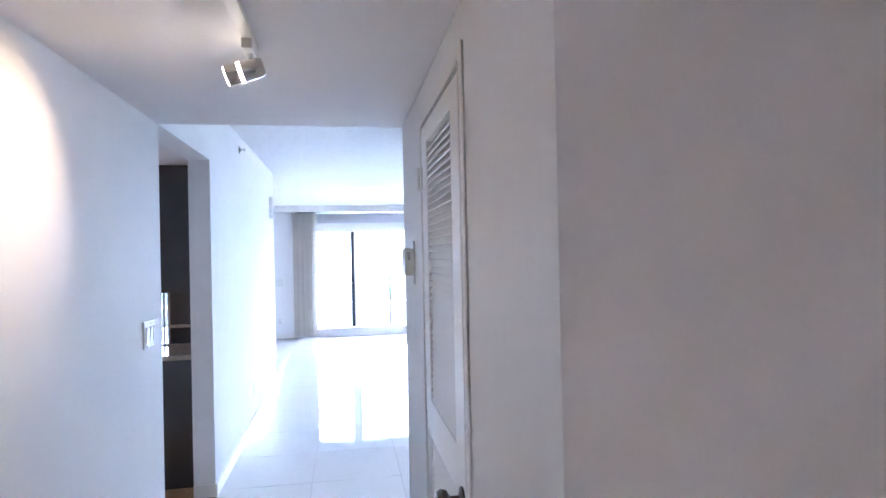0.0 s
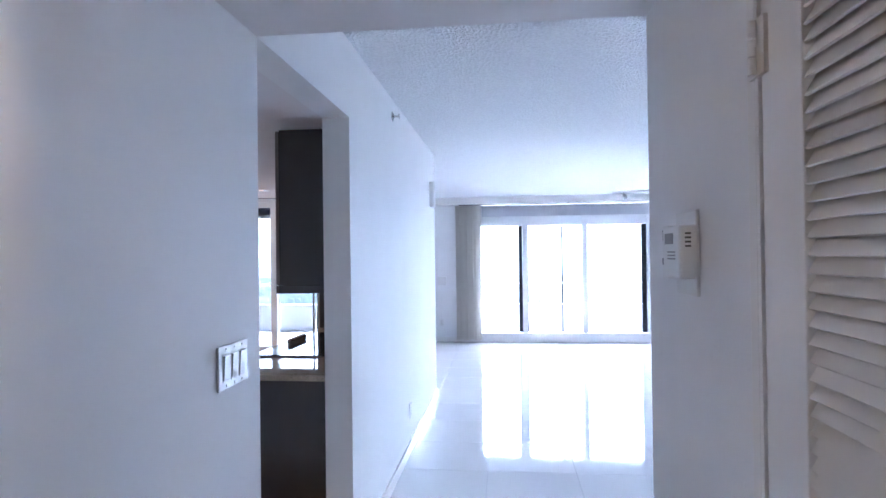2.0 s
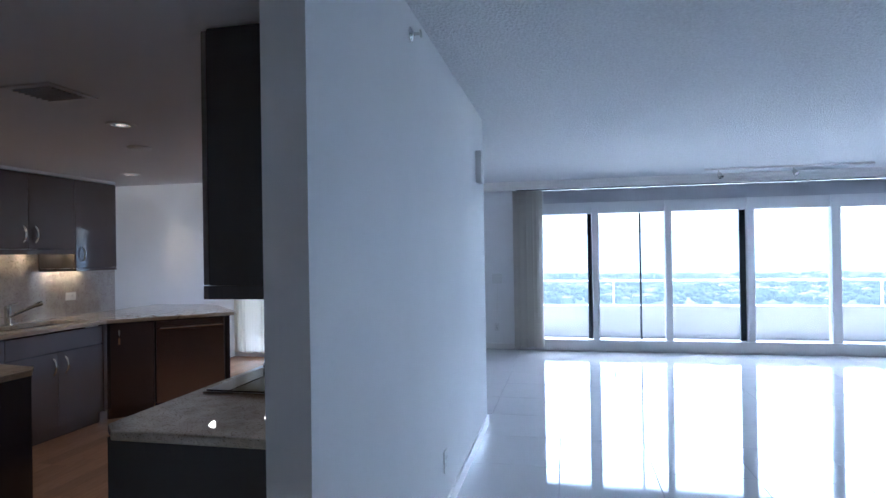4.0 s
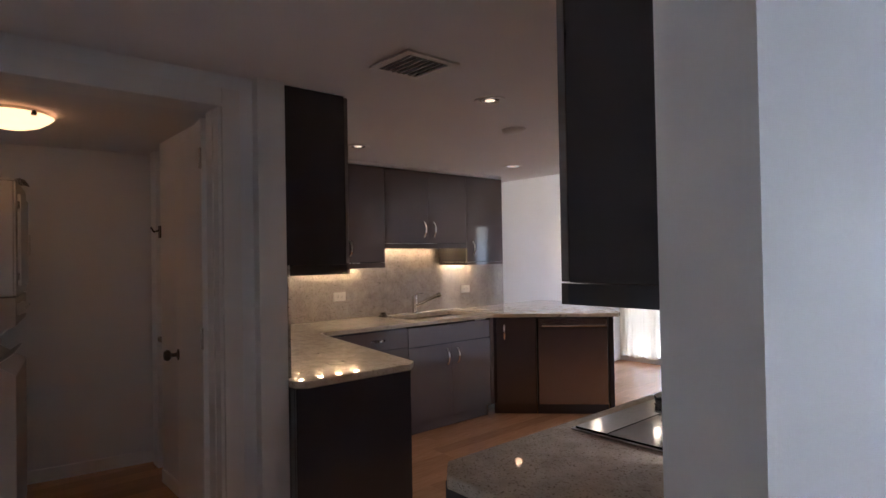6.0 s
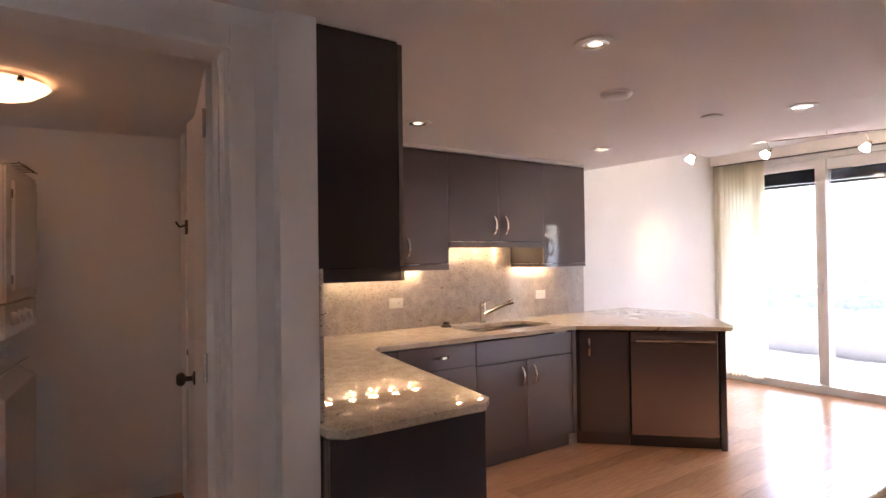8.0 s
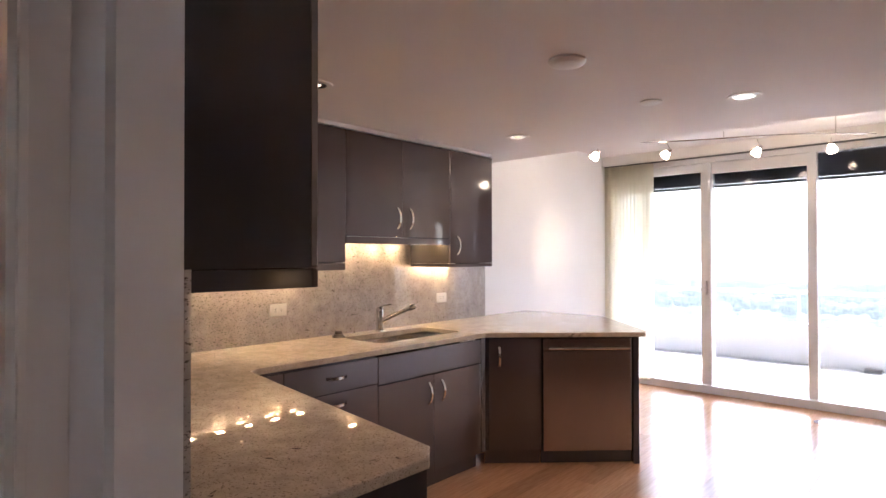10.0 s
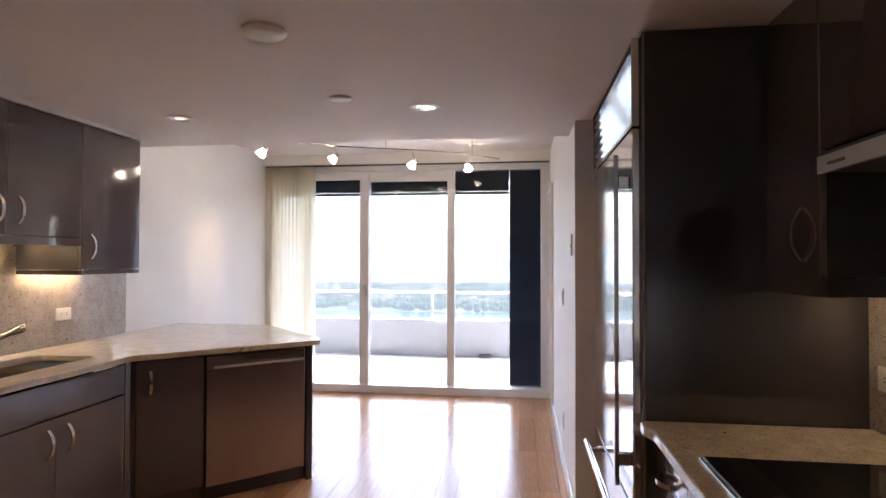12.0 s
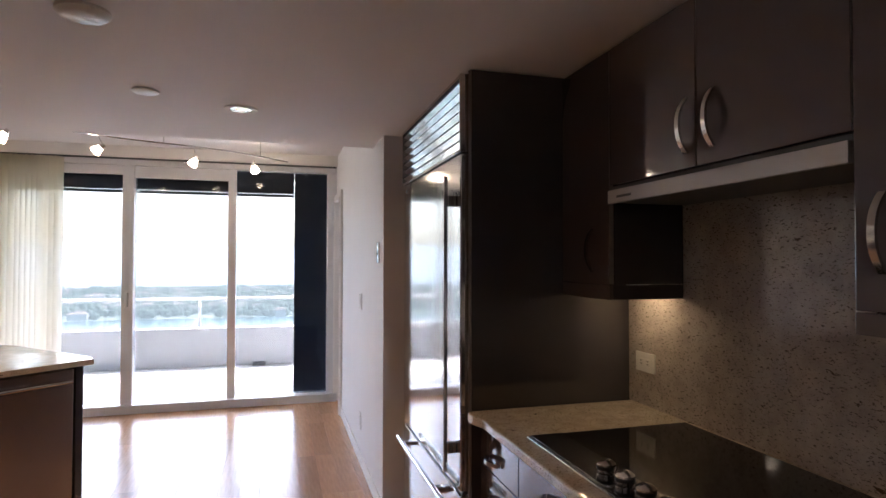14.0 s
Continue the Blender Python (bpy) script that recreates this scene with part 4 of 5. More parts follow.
# lamps ---------------------------------------------------------------------------------
def can_light(x, y):
    c = thing("can_light", (x, y, KC - 0.006), "recessed round downlight in the kitchen ceiling", "lamp", "can lights")
    part("trim_ring", lathe([(0.050, 0.006), (0.052, 0.001), (0.075, 0.0), (0.078, 0.0055), (0.05, 0.0058)], (x, y, KC - 0.007)), M_TRIM, c, "white trim ring", True)
    part("reflector", lathe([(0.030, 0.0022), (0.049, 0.0005), (0.0495, 0.004)], (x, y, KC - 0.0075)), M_CHROME, c, "chrome reflector cone", True)
    part("bulb", lathe([(0.002, 0.0), (0.02, 0.001), (0.026, 0.003)], (x, y, KC - 0.0086)), M_CAN, c, "glowing bulb face", True)


for x, y in ((-1.72, 1.31), (-3.10, 1.43), (-3.09, 3.0), (-1.725, 2.94)):
    can_light(x, y)
    lamp = new("can_lamp", bpy.data.lights.new("can_lamp", 'SPOT'))
    lamp.data.energy, lamp.data.spot_size, lamp.data.spot_blend, lamp.data.color, lamp.data.shadow_soft_size = 0.15, radians(150), 0.7, (1.0, 0.60, 0.33), 0.03
    lamp.matrix_world = look((x, y, KC - 0.045), (x, y, 0))
s = thing("smoke_alarm", (-2.10, 1.91, KC - 0.035), "round white smoke alarm on the kitchen ceiling", "smoke alarm")
part("body", lathe([(0.050, 0.012), (0.064, 0.016), (0.069, 0.022), (0.074, 0.025), (0.074, 0.034)], (-2.10, 1.91, KC - 0.035)), M_PLASTIC, s, "", True)
s = thing("fire_sprinkler", (-2.10, 2.73, KC - 0.012), "flat round white sprinkler cover", "sprinkler")
part("cover", lathe([(0.05, 0.0), (0.055, 0.003), (0.055, 0.007), (0.03, 0.011)], (-2.10, 2.73, KC - 0.0118)), M_PLASTIC, s, "", True)
v = thing("ceiling_vent", (-1.54, 0.69, KC - 0.01), "square white ceiling air vent with slanted blades", "vent")
for a, b, c, d in ((-0.13, 0.13, -0.13, -0.10), (-0.13, 0.13, 0.10, 0.13), (-0.13, -0.10, -0.10, 0.10), (0.10, 0.13, -0.10, 0.10)):
    part("frame_side", bx(-1.54 + a, -1.54 + b, 0.69 + c, 0.69 + d, KC - 0.010, KC - 0.001, 0.002), M_TRIM, v)
part("backing", bx(-1.64, -1.44, 0.59, 0.79, KC - 0.002, KC - 0.0008), M_VENTB, v)
for i in range(7):
    bm = bx(-0.10, 0.10, -0.011, 0.011, -0.001, 0.001)
    bmesh.ops.rotate(bm, cent=(0, 0, 0), matrix=Matrix.Rotation(radians(40), 3, 'X'), verts=bm.verts)
    bmesh.ops.translate(bm, vec=(-1.54, 0.605 + i * 0.0285, KC - 0.009), verts=bm.verts)
    part("blade", bm, M_TRIM, v)

# track lamp on a curved rail in the nook
heads = [(-3.335, 4.53, 2.30), (-2.88, 4.97, 2.318), (-2.25, 5.34, 2.312), (-1.77, 5.69, 2.33)]
tk = thing("track_lamp", (-2.5, 5.1, 2.42), "curved nickel rail lamp with four glass heads", "lamp")
pts = []
for i in range(25):
    s = i / 24
    pts.append((-3.42 + 1.95 * s, 4.44 + 1.30 * s + 0.10 * math.sin(math.pi * s * 2), 2.415))
part("rail", tube(pts, 0.006, 8), M_CHROME, tk, "", True)
for s in (3, 12, 21):
    part("standoff", tube([pts[s], (pts[s][0], pts[s][1], LC - 0.02)], 0.005, 8), M_CHROME, tk, "", True)
for (x, y, z), aim in zip(heads, ((-0.5, -0.3, -0.8), (-0.75, 0.1, -0.6), (-0.45, -0.25, -0.85), (0.25, -0.5, -0.8))):
    ax = Vector(aim).normalized()
    o = Vector((x, y, z)) - ax * 0.045
    h = part("head", lathe([(0.010, -0.012), (0.018, -0.006), (0.020, 0.016), (0.023, 0.020)], o, ax, bm=tube([(x, y, 2.415), o], 0.004, 8)), M_CHROME, tk, "", True)
    part("glass_shade", lathe([(0.020, 0.018), (0.024, 0.03), (0.038, 0.066), (0.040, 0.078), (0.034, 0.082), (0.012, 0.078)], o, ax), M_HEAD, h, "glowing frosted glass shade", True)
lamp = new("track_spot", bpy.data.lights.new("track_spot", 'SPOT'))
lamp.data.energy, lamp.data.spot_size, lamp.data.spot_blend, lamp.data.color, lamp.data.shadow_soft_size = 0.85, radians(36), 1.0, (1.0, 0.72, 0.40), 0.03
lamp.matrix_world = look((-2.93, 4.97, 2.265), (-4.06, 4.98, 1.50))

# laundry ------------------------------------------------------------------------------------
LX, LY = -3.35, -0.468
ld = thing("ceiling_lamp", (LX, LY, 2.11), "round glowing frosted dome lamp on the laundry ceiling", "lamp")
part("plate", lathe([(0.150, 0.062), (0.162, 0.072), (0.150, 0.089)], (LX, LY, 2.11)), M_CHROME, ld, "metal pan", True)
part("dome", lathe([(0.02, 0.0), (0.07, 0.006), (0.12, 0.022), (0.160, 0.048), (0.178, 0.066), (0.172, 0.069)], (LX, LY, 2.11)), M_DOME, ld, "glowing frosted glass dome", True)
for a in (25, 145, 265):
    part("clip", lathe([(0.012, 0), (0.014, 0.014), (0.006, 0.024)], (LX + 0.172 * math.cos(radians(a)), LY + 0.172 * math.sin(radians(a)), 2.160)), M_BRONZE, ld, "dark clip", True)


def profile_x(prof, x0, x1, bevel=0.006):
    """A body of one side profile (y, z), drawn out from x0 to x1."""
    bm = bmesh.new()
    a = [bm.verts.new((x0, y, z)) for y, z in prof]
    b = [bm.verts.new((x1, y, z)) for y, z in prof]
    bm.faces.new(a)
    bm.faces.new(b[::-1])
    k = len(prof)
    for i in range(k):
        bm.faces.new((a[i], b[i], b[(i + 1) % k], a[(i + 1) % k]))
    bmesh.ops.recalc_face_normals(bm, faces=bm.faces)
    bmesh.ops.bevel(bm, geom=bm.edges[:], offset=bevel, segments=2, affect='EDGES', profile=0.6)
    return bm


# stacked washer and dryer: own x runs along the front, its near side at 0; the front faces own +y
WD = pose(-3.44, -0.455, 0, 0, 0, -9)
wd = thing("washer_dryer", WD, "stacked white washer and dryer in the laundry", "washing machine")
part("washer_body", profile_x([(-0.70, 0.02), (0.0, 0.02), (0.0, 0.845), (-0.012, 0.857), (-0.135, 0.945), (-0.16, 0.95), (-0.70, 0.95)], -0.69, 0.0), M_APPL, wd, "")
part("lid", bx(-0.60, -0.09, -0.003, 0.003, -0.068, 0.068, 0.002), M_APPL, wd, "sloped washer lid").matrix_basis = pose(0, -0.072, 0.912, -54.5)
part("upper_rear", bx(-0.688, -0.002, -0.70, -0.165, 0.951, 1.12, 0.004), M_APPL, wd, "")
part("console", profile_x([(-0.70, 1.121), (-0.15, 1.121), (-0.145, 0.975), (-0.03, 1.095), (0.0, 1.105), (0.0, 1.252), (-0.70, 1.252)], -0.69, 0.0), M_APPL, wd, "white control console")
part("dryer_body", bx(-0.69, 0.0, -0.70, -0.006, 1.258, 1.86, 0.010), M_APPL, wd, "")
part("top_panel", bx(-0.692, 0.002, -0.70, 0.0, 1.861, 1.873, 0.004), M_APPL, wd, "")
part("front_panel", bx(-0.688, -0.002, -0.0055, 0.004, 1.262, 1.856, 0.003), M_APPL, wd, "")
part("dryer_door", bx(-0.61, -0.085, 0.0045, 0.020, 1.31, 1.80, 0.006), M_APPL, wd, "raised square door")
part("door_pull", bx(-0.60, -0.575, 0.0205, 0.030, 1.48, 1.60, 0.004), M_APPL, wd, "")
part("side_panel", bx(0.0005, 0.004, -0.64, -0.06, 1.30, 1.80, 0.0016), M_APPL, wd, "embossed side panel")
for z in (1.36, 1.74):
    part("hinge", bx(-0.084, -0.070, 0.0045, 0.016, z - 0.02, z + 0.02, 0.003), M_STEEL, wd, "small steel hinge")
for x in (-0.12, -0.25, -0.38):
    kb = part("knob", lathe([(0.030, 0), (0.032, 0.008), (0.026, 0.018), (0.021, 0.034), (0.016, 0.036)], (x, 0.0, 1.185), (0, 1, 0)), M_PLASTIC, wd, "round control knob", True)
    part("pointer", bx(x - 0.002, x + 0.002, 0.0362, 0.0372, 1.185, 1.202), M_GREY, kb)
for x in (-0.47, -0.505, -0.54):
    part("button", bx(x - 0.01, x + 0.01, 0.0005, 0.006, 1.18, 1.195, 0.002), M_PLASTIC, wd)
bxs = thing("storage_box", WD @ pose(0, 0, 1.874), "small white lidded box on top of the dryer", "box")
part("body", bx(-0.50, -0.17, -0.28, -0.10, 0.0, 0.048, 0.004), M_PLASTIC, bxs)
part("lid", bx(-0.504, -0.166, -0.284, -0.096, 0.0485, 0.060, 0.003), M_PLASTIC, bxs)
bk = thing("wire_rack", WD @ pose(0, 0, 1.874), "small bent wire rack on top of the dryer", "rack")
for i in range(7):
    x = -0.56 + 0.05 * i
    part("wire", tube([(x, -0.075, 0.004), (x, -0.05, 0.022), (x, 0.005, 0.026), (x, 0.03, 0.018)], 0.0022, 6), M_BRONZE, bk)
for y, z in ((-0.05, 0.0245), (0.005, 0.0285)):
    part("cross_wire", tube([(-0.58, y, z), (-0.24, y, z)], 0.0026, 6), M_BRONZE, bk)

# laundry door, open into the room, and its casing
def casing_x(x, y0, y1, z1, w, name, side, q=1.0):
    """Casing round an opening in a wall of constant x; side is the way it stands proud."""
    c = thing(name, (x, (y0 + y1) / 2, 0), "white moulded door casing", "casing", kind="structure")
    for a, b in ((y0 - w, y0), (y1, y1 + w)):
        part("side_board", bx(x, x + side * 0.024 * q, a, b, 0.0, z1 + w, 0.004), M_TRIM, c)
        part("inner_bead", bx(x + side * 0.024 * q, x + side * 0.031 * q, (b - 0.014 if a < y0 else a), (b if a < y0 else a + 0.014), 0.0, z1, 0.002), M_TRIM, c)
    part("head_board", bx(x, x + side * 0.0235 * q, y0, y1, z1, z1 + w, 0.004), M_TRIM, c)
    part("head_bead", bx(x + side * 0.0235 * q, x + side * 0.0305 * q, y0, y1, z1, z1 + 0.014, 0.002), M_TRIM, c)
    return c


casing_x(-2.119, -0.72, 0.126, 2.06, 0.078, "casing_laundry", 1, 0.6)
jb = thing("jamb_laundry", (-2.185, -0.3, 0), "white painted door jamb with stops", "jamb", kind="structure")
part("jamb_side", bx(-2.255, -2.116, 0.1125, 0.1279, 0, 2.06), M_TRIM, jb)
part("jamb_side", bx(-2.255, -2.116, -0.7399, -0.720, 0, 2.06), M_TRIM, jb)
part("jamb_head", bx(-2.255, -2.116, -0.72, 0.1125, 2.06, 2.0749), M_TRIM, jb)
part("stop", bx(-2.20, -2.17, 0.107, 0.1124, 0, 2.055), M_TRIM, jb)
d1 = thing("door_1", pose(-2.262, 0.092, 0, 0, 0, 170.8), "white flush laundry door standing open", "door", kind="structure")
part("leaf", bx(0.0, 0.80, -0.036, 0.0, 0.012, 2.04, 0.003), M_DOOR, d1)
for z in (0.25, 1.05, 1.82):
    part("hinge", lathe([(0.006, 0), (0.006, 0.09)], (-0.006, 0.004, z)), M_CHROME, d1, "steel hinge", True)
k = part("knob", lathe([(0.030, 0), (0.030, 0.006), (0.011, 0.012), (0.011, 0.035), (0.026, 0.045), (0.030, 0.058), (0.022, 0.072), (0.01, 0.075)], (0.735, 0.0, 0.93), (0, 1, 0)), M_BRONZE, d1, "dark bronze knob", True)
hk = thing("wall_hook", (-3.80, 0.36, 1.6), "small dark coat hook on the laundry wall", "hook")
part("plate", bx(-3.82, -3.78, 0.335, 0.3445, 1.58, 1.66, 0.002), M_BRONZE, hk)
part("prong", tube([(-3.80, 0.336, 1.63), (-3.80, 0.305, 1.62), (-3.80, 0.285, 1.65)], 0.006, 8), M_BRONZE, hk)

# door in the nook's east wall
casing_x(EX - 0.001, 5.64, 6.18, 2.08, 0.07, "casing_nook", -1)
jn = thing("jamb_nook", (-0.91, 5.91, 0), "white painted lining of the open doorway", "jamb", kind="structure")
part("jamb_side", bx(EX - 0.004, -0.846, 5.6205, 5.64, 0.0, 2.08), M_TRIM, jn)
part("jamb_side", bx(EX - 0.004, -0.846, 6.18, 6.1995, 0.0, 2.08), M_TRIM, jn)
part("jamb_head", bx(EX - 0.004, -0.846, 5.6205, 6.1995, 2.0805, 2.0995), M_TRIM, jn)
part("stop", bx(-0.925, -0.895, 5.6405, 5.652, 0.0, 2.08), M_TRIM, jn)
part("stop", bx(-0.925, -0.895, 6.168, 6.1795, 0.0, 2.08), M_TRIM, jn)
part("strike_plate", bx(-0.885, -0.862, 6.1775, 6.1795, 0.96, 1.02), M_CHROME, jn, "small steel strike plate")
tagged(part("threshold", bx(-0.965, -0.849, 5.641, 6.179, -0.012, 0.006, 0.003), M_WOOD, None), "wooden threshold in the open doorway", "threshold", kind="structure")

# hall things ----------------------------------------------------------------------------------
casing_x(HR - 0.001, -2.53, -1.80, 2.045, 0.05, "casing_closet", -1, 0.3)
HD = HR - 0.0105             # the closet door stands almost flush with its casing
ldr = thing("louvred_door", (HD + 0.03, -2.165, 0), "white louvred closet door with a dark knob", "door", "", kind="structure")
DY0, DY1 = -2.528, -1.802
part("stile", bx(HD + 0.004, HD + 0.04, DY0, DY0 + 0.125, 0.012, 2.035, 0.003), M_DOOR, ldr)
part("stile", bx(HD + 0.004, HD + 0.04, DY1 - 0.125, DY1, 0.012, 2.035, 0.003), M_DOOR, ldr)
for z0, z1 in ((1.965, 2.035), (0.90, 1.035), (0.012, 0.20)):
    part("rail", bx(HD + 0.004, HD + 0.04, DY0 + 0.1255, DY1 - 0.1255, z0, z1, 0.003), M_DOOR, ldr)
for z in [1.050 + i * 0.0242 for i in range(38)] + [0.212 + i * 0.0242 for i in range(29)]:
    bm = bx(-0.0185, 0.0185, DY0 + 0.1257, DY1 - 0.1257, -0.002, 0.002)
    bmesh.ops.rotate(bm, cent=(0, 0, 0), matrix=Matrix.Rotation(radians(-60), 3, 'Y'), verts=bm.verts)
    bmesh.ops.translate(bm, vec=(HD + 0.017, 0, z), verts=bm.verts)
    part("louvre", bm, M_DOOR, ldr)
for z in (0.26, 1.80):
    hg = part("hinge", bx(HD - 0.004, HD + 0.0035, DY1 - 0.028, DY1 + 0.028, z, z + 0.09, 0.001), M_TRIM, ldr, "painted hinge leaves")
    for q in range(3):
        part("knuckle", lathe([(0.006, 0), (0.007, 0.001), (0.007, 0.026), (0.006, 0.027)], (HD - 0.009, DY1 + 0.002, z + 0.002 + q * 0.0295)), M_TRIM, hg, "", True)
part("knob", lathe([(0.032, 0), (0.032, 0.006), (0.011, 0.012), (0.011, 0.035), (0.027, 0.045), (0.031, 0.058), (0.024, 0.070), (0.01, 0.074)], (HD + 0.003, DY0 + 0.037, 0.915), (-1, 0, 0)), M_BRONZE, ldr, "dark bronze knob", True)


ic = thing("intercom", (HR - 0.02, -1.30, 1.5), "white wall intercom with a thermostat on its back plate", "intercom")
part("back_plate", bx(HR - 0.008, HR - 0.0005, -1.482, -1.335, 1.428, 1.615, 0.0025), M_PLASTIC, ic)
un = part("unit", bx(HR - 0.046, HR - 0.0085, -1.492, -1.362, 1.466, 1.582, 0.007), M_PLASTIC, ic)
part("display", bx(HR - 0.0475, HR - 0.0455, -1.448, -1.385, 1.542, 1.566, 0.0006), M_VENTB, un, "small grey display")
for i in range(3):
    part("button_row", bx(HR - 0.0472, HR - 0.0455, -1.462, -1.405, 1.508 + 0.0075 * i, 1.511 + 0.0075 * i), M_VENTB, un)
for i in range(4):
    part("side_slot", bx(HR - 0.034, HR - 0.022, -1.4926, -1.4915, 1.535 + 0.009 * i, 1.539 + 0.009 * i), M_GREY, un)
ts = part("thermostat", bx(HR - 0.034, HR - 0.0085, -1.358, -1.312, 1.462, 1.586, 0.004), M_PLASTIC, ic, "narrow white thermostat")
part("slider_slot", bx(HR - 0.0352, HR - 0.0335, -1.350, -1.342, 1.48, 1.55), M_GREY, ts)
part("slider", bx(HR - 0.041, HR - 0.0353, -1.353, -1.339, 1.494, 1.510, 0.001), M_BLACK, ts, "dark slider")
for i in range(4):
    part("vent_slot", bx(HR - 0.0348, HR - 0.0335, -1.332, -1.318, 1.553 + 0.0065 * i, 1.556 + 0.0065 * i), M_GREY, ts)
sw = outlet((0.0005, -1.245, 1.231), (1, 0, 0), "light_switch", label="white three-gang rocker switch plate on the hall wall", toggles=3)
outlet((0.0005, 1.69, 0.31), (1, 0, 0), wide=False, label="white outlet plate low on the living-room wall")
outlet((EX - 0.0005, 4.28, 1.17), (-1, 0, 0), "light_switch", label="white two-gang switch plate on the nook wall", toggles=2)
outlet((EX - 0.0005, 4.27, 0.30), (-1, 0, 0), wide=False, label="white outlet plate low on the nook wall")
outlet((-0.36, LW - 0.0005, 0.33), (0, -1, 0), wide=False, label="white outlet plate under the small wall box")
wb = thing("wall_box", (-0.34, LW - 0.03, 1.05), "small white control box on the window pier", "box")
part("body", bx(-0.42, -0.27, LW - 0.035, LW - 0.0005, 0.98, 1.13, 0.004), M_PLASTIC, wb)
part("cable", tube([(-0.345, LW - 0.006, 0.98), (-0.348, LW - 0.006, 0.7), (-0.36, LW - 0.006, 0.40)], 0.004, 6), M_PLASTIC, wb)
th = thing("door_viewer_plate", (EX - 0.01, 3.50, 1.52), "narrow steel control plate on the nook wall", "plate")
part("plate", bx(EX - 0.008, EX - 0.0005, 3.475, 3.525, 1.455, 1.58, 0.002), M_STEEL, th)
part("key_switch", lathe([(0.009, 0), (0.009, 0.004), (0.006, 0.006)], (EX - 0.008, 3.50, 1.512), (-1, 0, 0), 14), M_BLACK, th, "dark key switch", True)
for z in (1.466, 1.569):
    part("screw", lathe([(0.004, 0), (0.004, 0.001), (0.002, 0.002)], (EX - 0.008, 3.50, z), (-1, 0, 0), 10), M_GREY, th, "", True)
cx = thing("chime_box", (0.02, 3.08, 2.1), "white chime box high on the living-room wall", "box")
part("body", bx(0.0005, 0.045, 3.0, 3.14, 2.0, 2.25, 0.006), M_PLASTIC, cx)


def sprinkler(at, out):
    s = thing("fire_sprinkler", at, "small chrome sidewall sprinkler head", "sprinkler")
    o = Vector(out)
    part("escutcheon", lathe([(0.032, 0.0005), (0.034, 0.004), (0.018, 0.012), (0.010, 0.016)], at, out), M_CHROME, s, "", True)
    part("deflector", lathe([(0.007, 0.016), (0.007, 0.045), (0.018, 0.047), (0.018, 0.050)], at, out), M_CHROME, s, "", True)


sprinkler((0.0, 1.10, 2.46), (1, 0, 0))
sprinkler((EX, 3.92, 2.44), (-1, 0, 0))

# hall track spot
hs = thing("track_spotlight", (0.60, -2.25, KC), "chrome cylinder spotlight on a white ceiling track", "lamp")
part("track", bx(0.583, 0.617, -3.6, -2.18, KC - 0.02, KC - 0.0005, 0.002), M_TRIM, hs, "slim ceiling track")
part("adapter", bx(0.585, 0.615, -2.30, -2.20, KC - 0.05, KC - 0.021, 0.003), M_TRIM, hs)
part("stem", tube([(0.60, -2.25, KC - 0.05), (0.60, -2.25, KC - 0.075)], 0.010, 10), M_TRIM, hs, "", True)
AX = Vector((-0.9, 0.0, -0.28)).normalized()
B0 = Vector((0.64, -2.25, KC - 0.085))
part("body", lathe([(0.022, 0), (0.028, 0.01), (0.030, 0.03), (0.030, 0.105), (0.028, 0.108)], B0, AX), M_CHROME, hs, "chrome cylinder", True)
part("lit_band", lathe([(0.0305, 0.062), (0.0305, 0.072)], B0, AX), M_SPOTFACE, hs, "glowing slot", True)
part("lit_rim", lathe([(0.027, 0.1085), (0.027, 0.111)], B0, AX), M_SPOTFACE, hs, "glowing lens", True)
lamp = new("hall_spot", bpy.data.lights.new("hall_spot", 'SPOT'))
lamp.data.energy, lamp.data.spot_size, lamp.data.spot_blend, lamp.data.color, lamp.data.shadow_soft_size = 0.42, radians(85), 1.0, (1.0, 0.68, 0.35), 0.025
lamp.matrix_world = look(tuple(B0 + AX * 0.13), (0.0, -2.35, 1.78))

# unseen lamp, added behind the start of the walk to brighten the hall
fd = thing("ceiling_lamp", (0.45, -5.0, 2.10), "added unseen dome lamp brightening the hall from the foyer ceiling", "lamp")
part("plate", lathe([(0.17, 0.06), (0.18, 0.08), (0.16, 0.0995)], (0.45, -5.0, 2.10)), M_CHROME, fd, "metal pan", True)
part("dome", lathe([(0.02, 0.0), (0.08, 0.006), (0.13, 0.024), (0.165, 0.05), (0.17, 0.06)], (0.45, -5.0, 2.10)), M_FOYER_FILL, fd, "glowing frosted glass dome", True)

# living-room track lamp near the window
TZ = 2.487                   # ceiling above this track
lt = thing("track_lamp", (2.9, 6.6, 2.5), "small white track lamp on the living-room ceiling", "lamp")
part("track", bx(2.45, 4.4, 6.60, 6.63, TZ - 0.022, TZ + 0.003, 0.002), M_TRIM, lt)
for x in (2.62, 3.5):
    h = part("stem", tube([(x, 6.615, TZ - 0.022), (x, 6.615, TZ - 0.07)], 0.006, 8), M_CHROME, lt, "", True)
    part("head", lathe([(0.02, 0), (0.03, 0.02), (0.033, 0.07), (0.03, 0.072)], (x, 6.615, TZ - 0.06), (0.3, -0.5, -0.8)), M_CHROME, h, "", True)
fl = thing("floor_outlet", (-1.9, 5.5, 0), "round grey floor outlet cover near the nook window", "outlet")
part("cover", lathe([(0.062, 0.0), (0.060, 0.004), (0.045, 0.005), (0.044, 0.003)], (-1.86, 5.72, 0.0)), M_STEEL, fl, "", True)

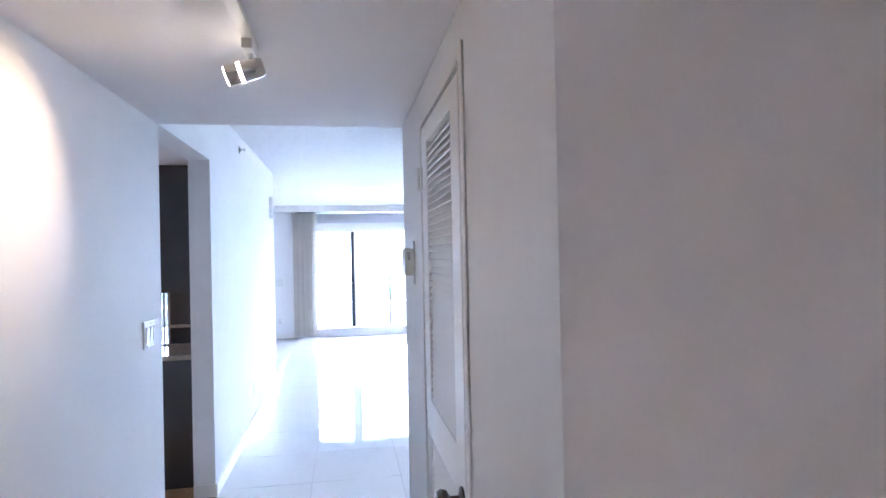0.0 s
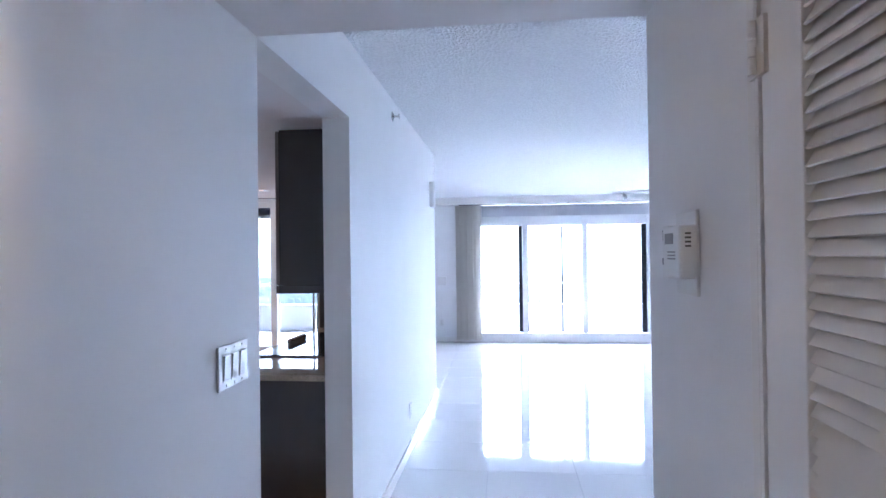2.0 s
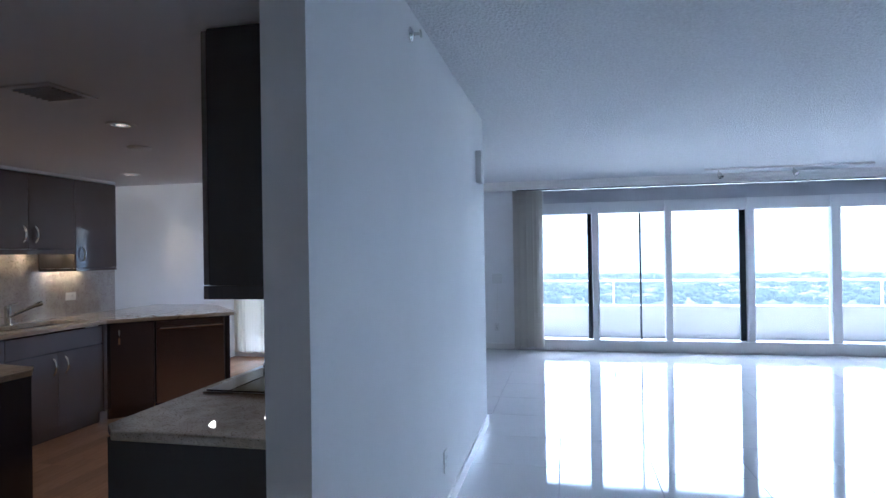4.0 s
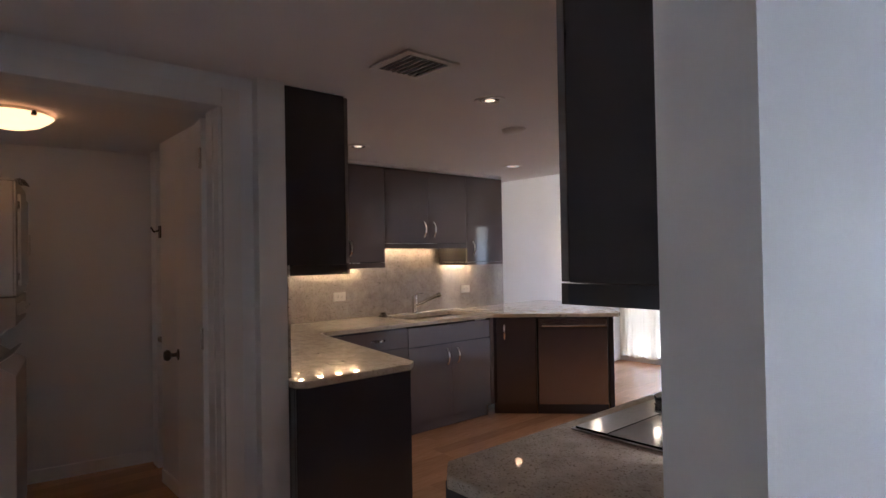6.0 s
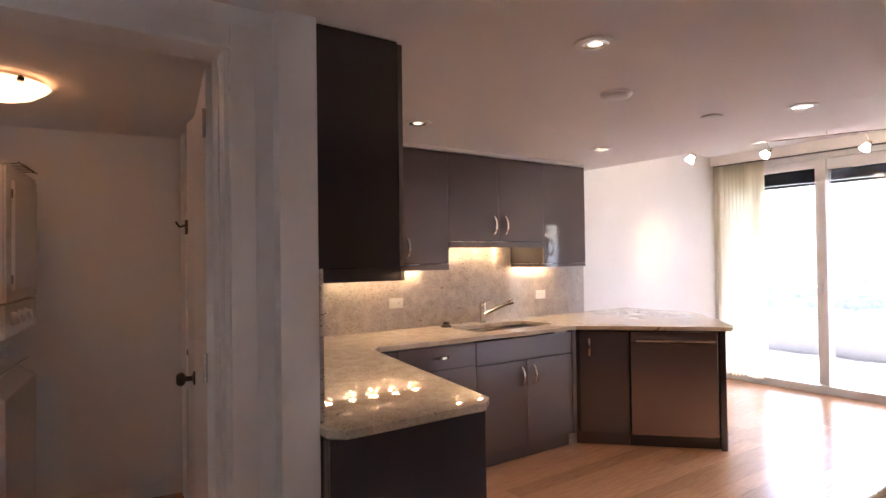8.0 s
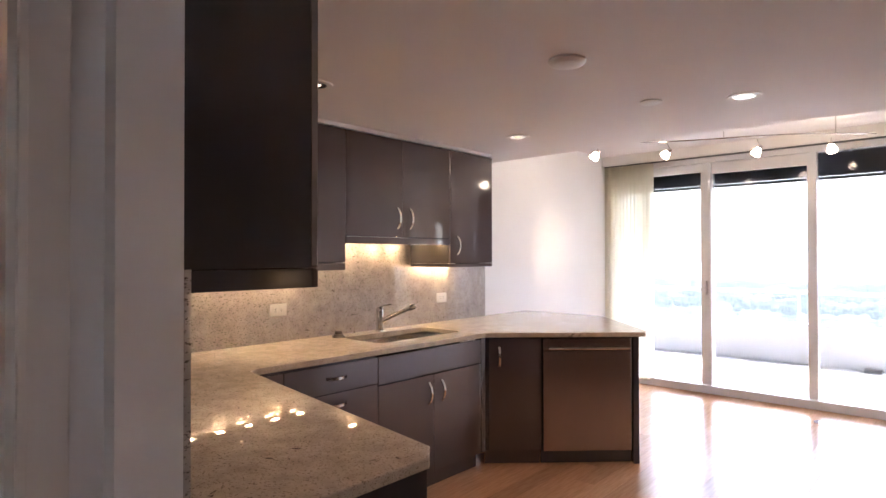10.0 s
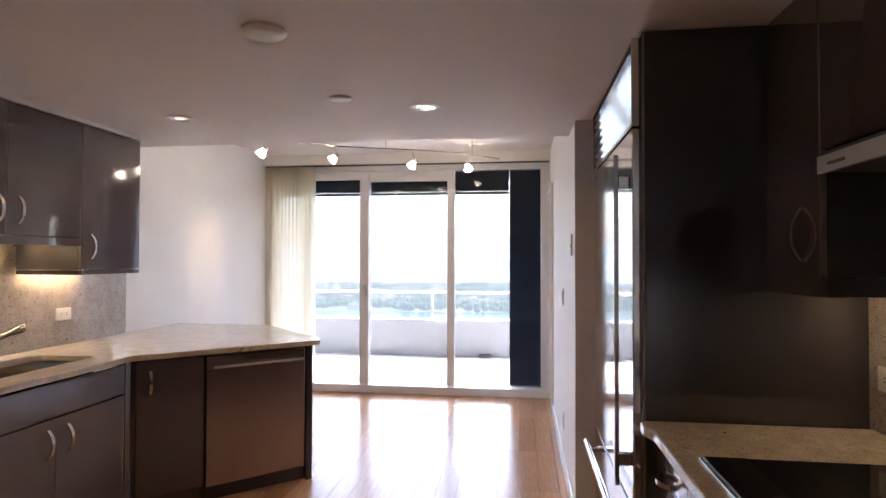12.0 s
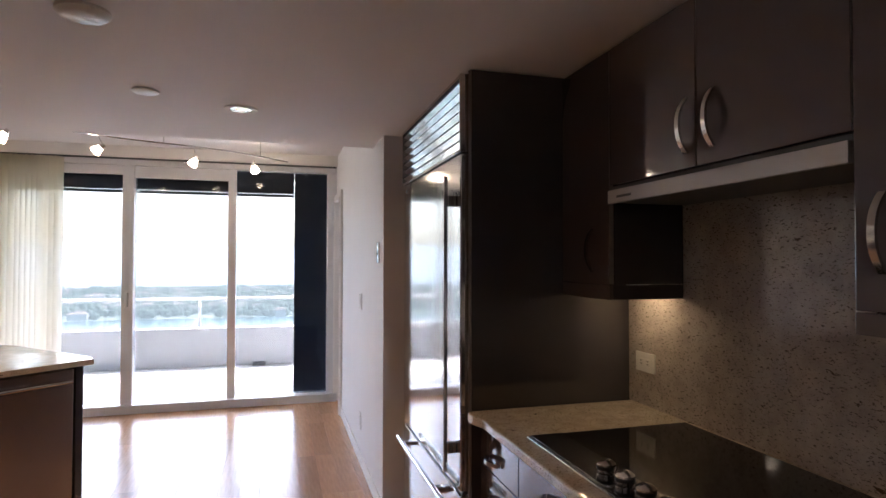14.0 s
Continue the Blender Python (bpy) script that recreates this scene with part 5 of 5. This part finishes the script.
# floors, piece by piece -----------------------------------------------------------------------
def piece_mesh(name, w, d, h, material, ch=0.0015):
    me = bpy.data.meshes.new(name)
    V = [(0, 0, -h), (w, 0, -h), (w, d, -h), (0, d, -h), (0, 0, -ch), (w, 0, -ch), (w, d, -ch), (0, d, -ch), (ch, ch, 0), (w - ch, ch, 0), (w - ch, d - ch, 0), (ch, d - ch, 0)]
    F = [(0, 1, 5, 4), (1, 2, 6, 5), (2, 3, 7, 6), (3, 0, 4, 7), (4, 5, 9, 8), (5, 6, 10, 9), (6, 7, 11, 10), (7, 4, 8, 11), (8, 9, 10, 11)]
    me.from_pydata(V, [], F)
    me.materials.append(material)
    return me


def planks():
    fl = thing("floor_kitchen", (0, 0, 0), "glossy honey maple plank floor", "floor", kind="structure")
    PW = 0.127
    rng = random.Random(11)
    meshes = {}
    for i in range(-36, 0):
        x = i * PW
        y = -1.9 if x < -2.07 else -1.06
        end = 6.16 if x < -0.95 else 3.33
        first = rng.choice((0.45, 0.6, 0.9, 1.2))
        while y < end - 0.01:
            ln = min(first if first else rng.choice((0.75, 0.9, 1.05, 1.2, 1.35)), end - y)
            first = 0
            ln = round(ln, 2)
            if ln < 0.02:
                break
            if ln not in meshes:
                meshes[ln] = piece_mesh("plank", PW - 0.0008, ln - 0.0008, 0.014, M_WOOD, 0.0008)
            ob = new("plank", meshes[ln])
            ob.location = (x, y, 0.0)
            ob.parent = fl
            y += ln


planks()


def tiles():
    fl = thing("floor_living", (0, 0, 0), "polished white porcelain tile floor", "floor", kind="structure")
    T = 0.61
    me = piece_mesh("tile", T - 0.004, T - 0.004, 0.011, M_TILE, 0.001)
    for i in range(15):
        for j in range(-11, 12):
            x, y = 0.002 + (i - 2) * T, 0.1 + j * T
            if x < -0.9 or (x < -0.01 and y < 3.2) or x > 7.5 or y > 7.2:
                continue
            if y < -1.2 and x > 2.3:
                continue
            ob = new("tile", me)
            ob.location = (x, y, 0.0)
            ob.parent = fl
    cut = piece_mesh("tile", 0.236, T - 0.004, 0.011, M_TILE, 0.001)
    for j in range(6, 12):
        ob = new("tile", cut)
        ob.location = (-0.846, 0.1 + j * T, 0.0)
        ob.parent = fl


tiles()
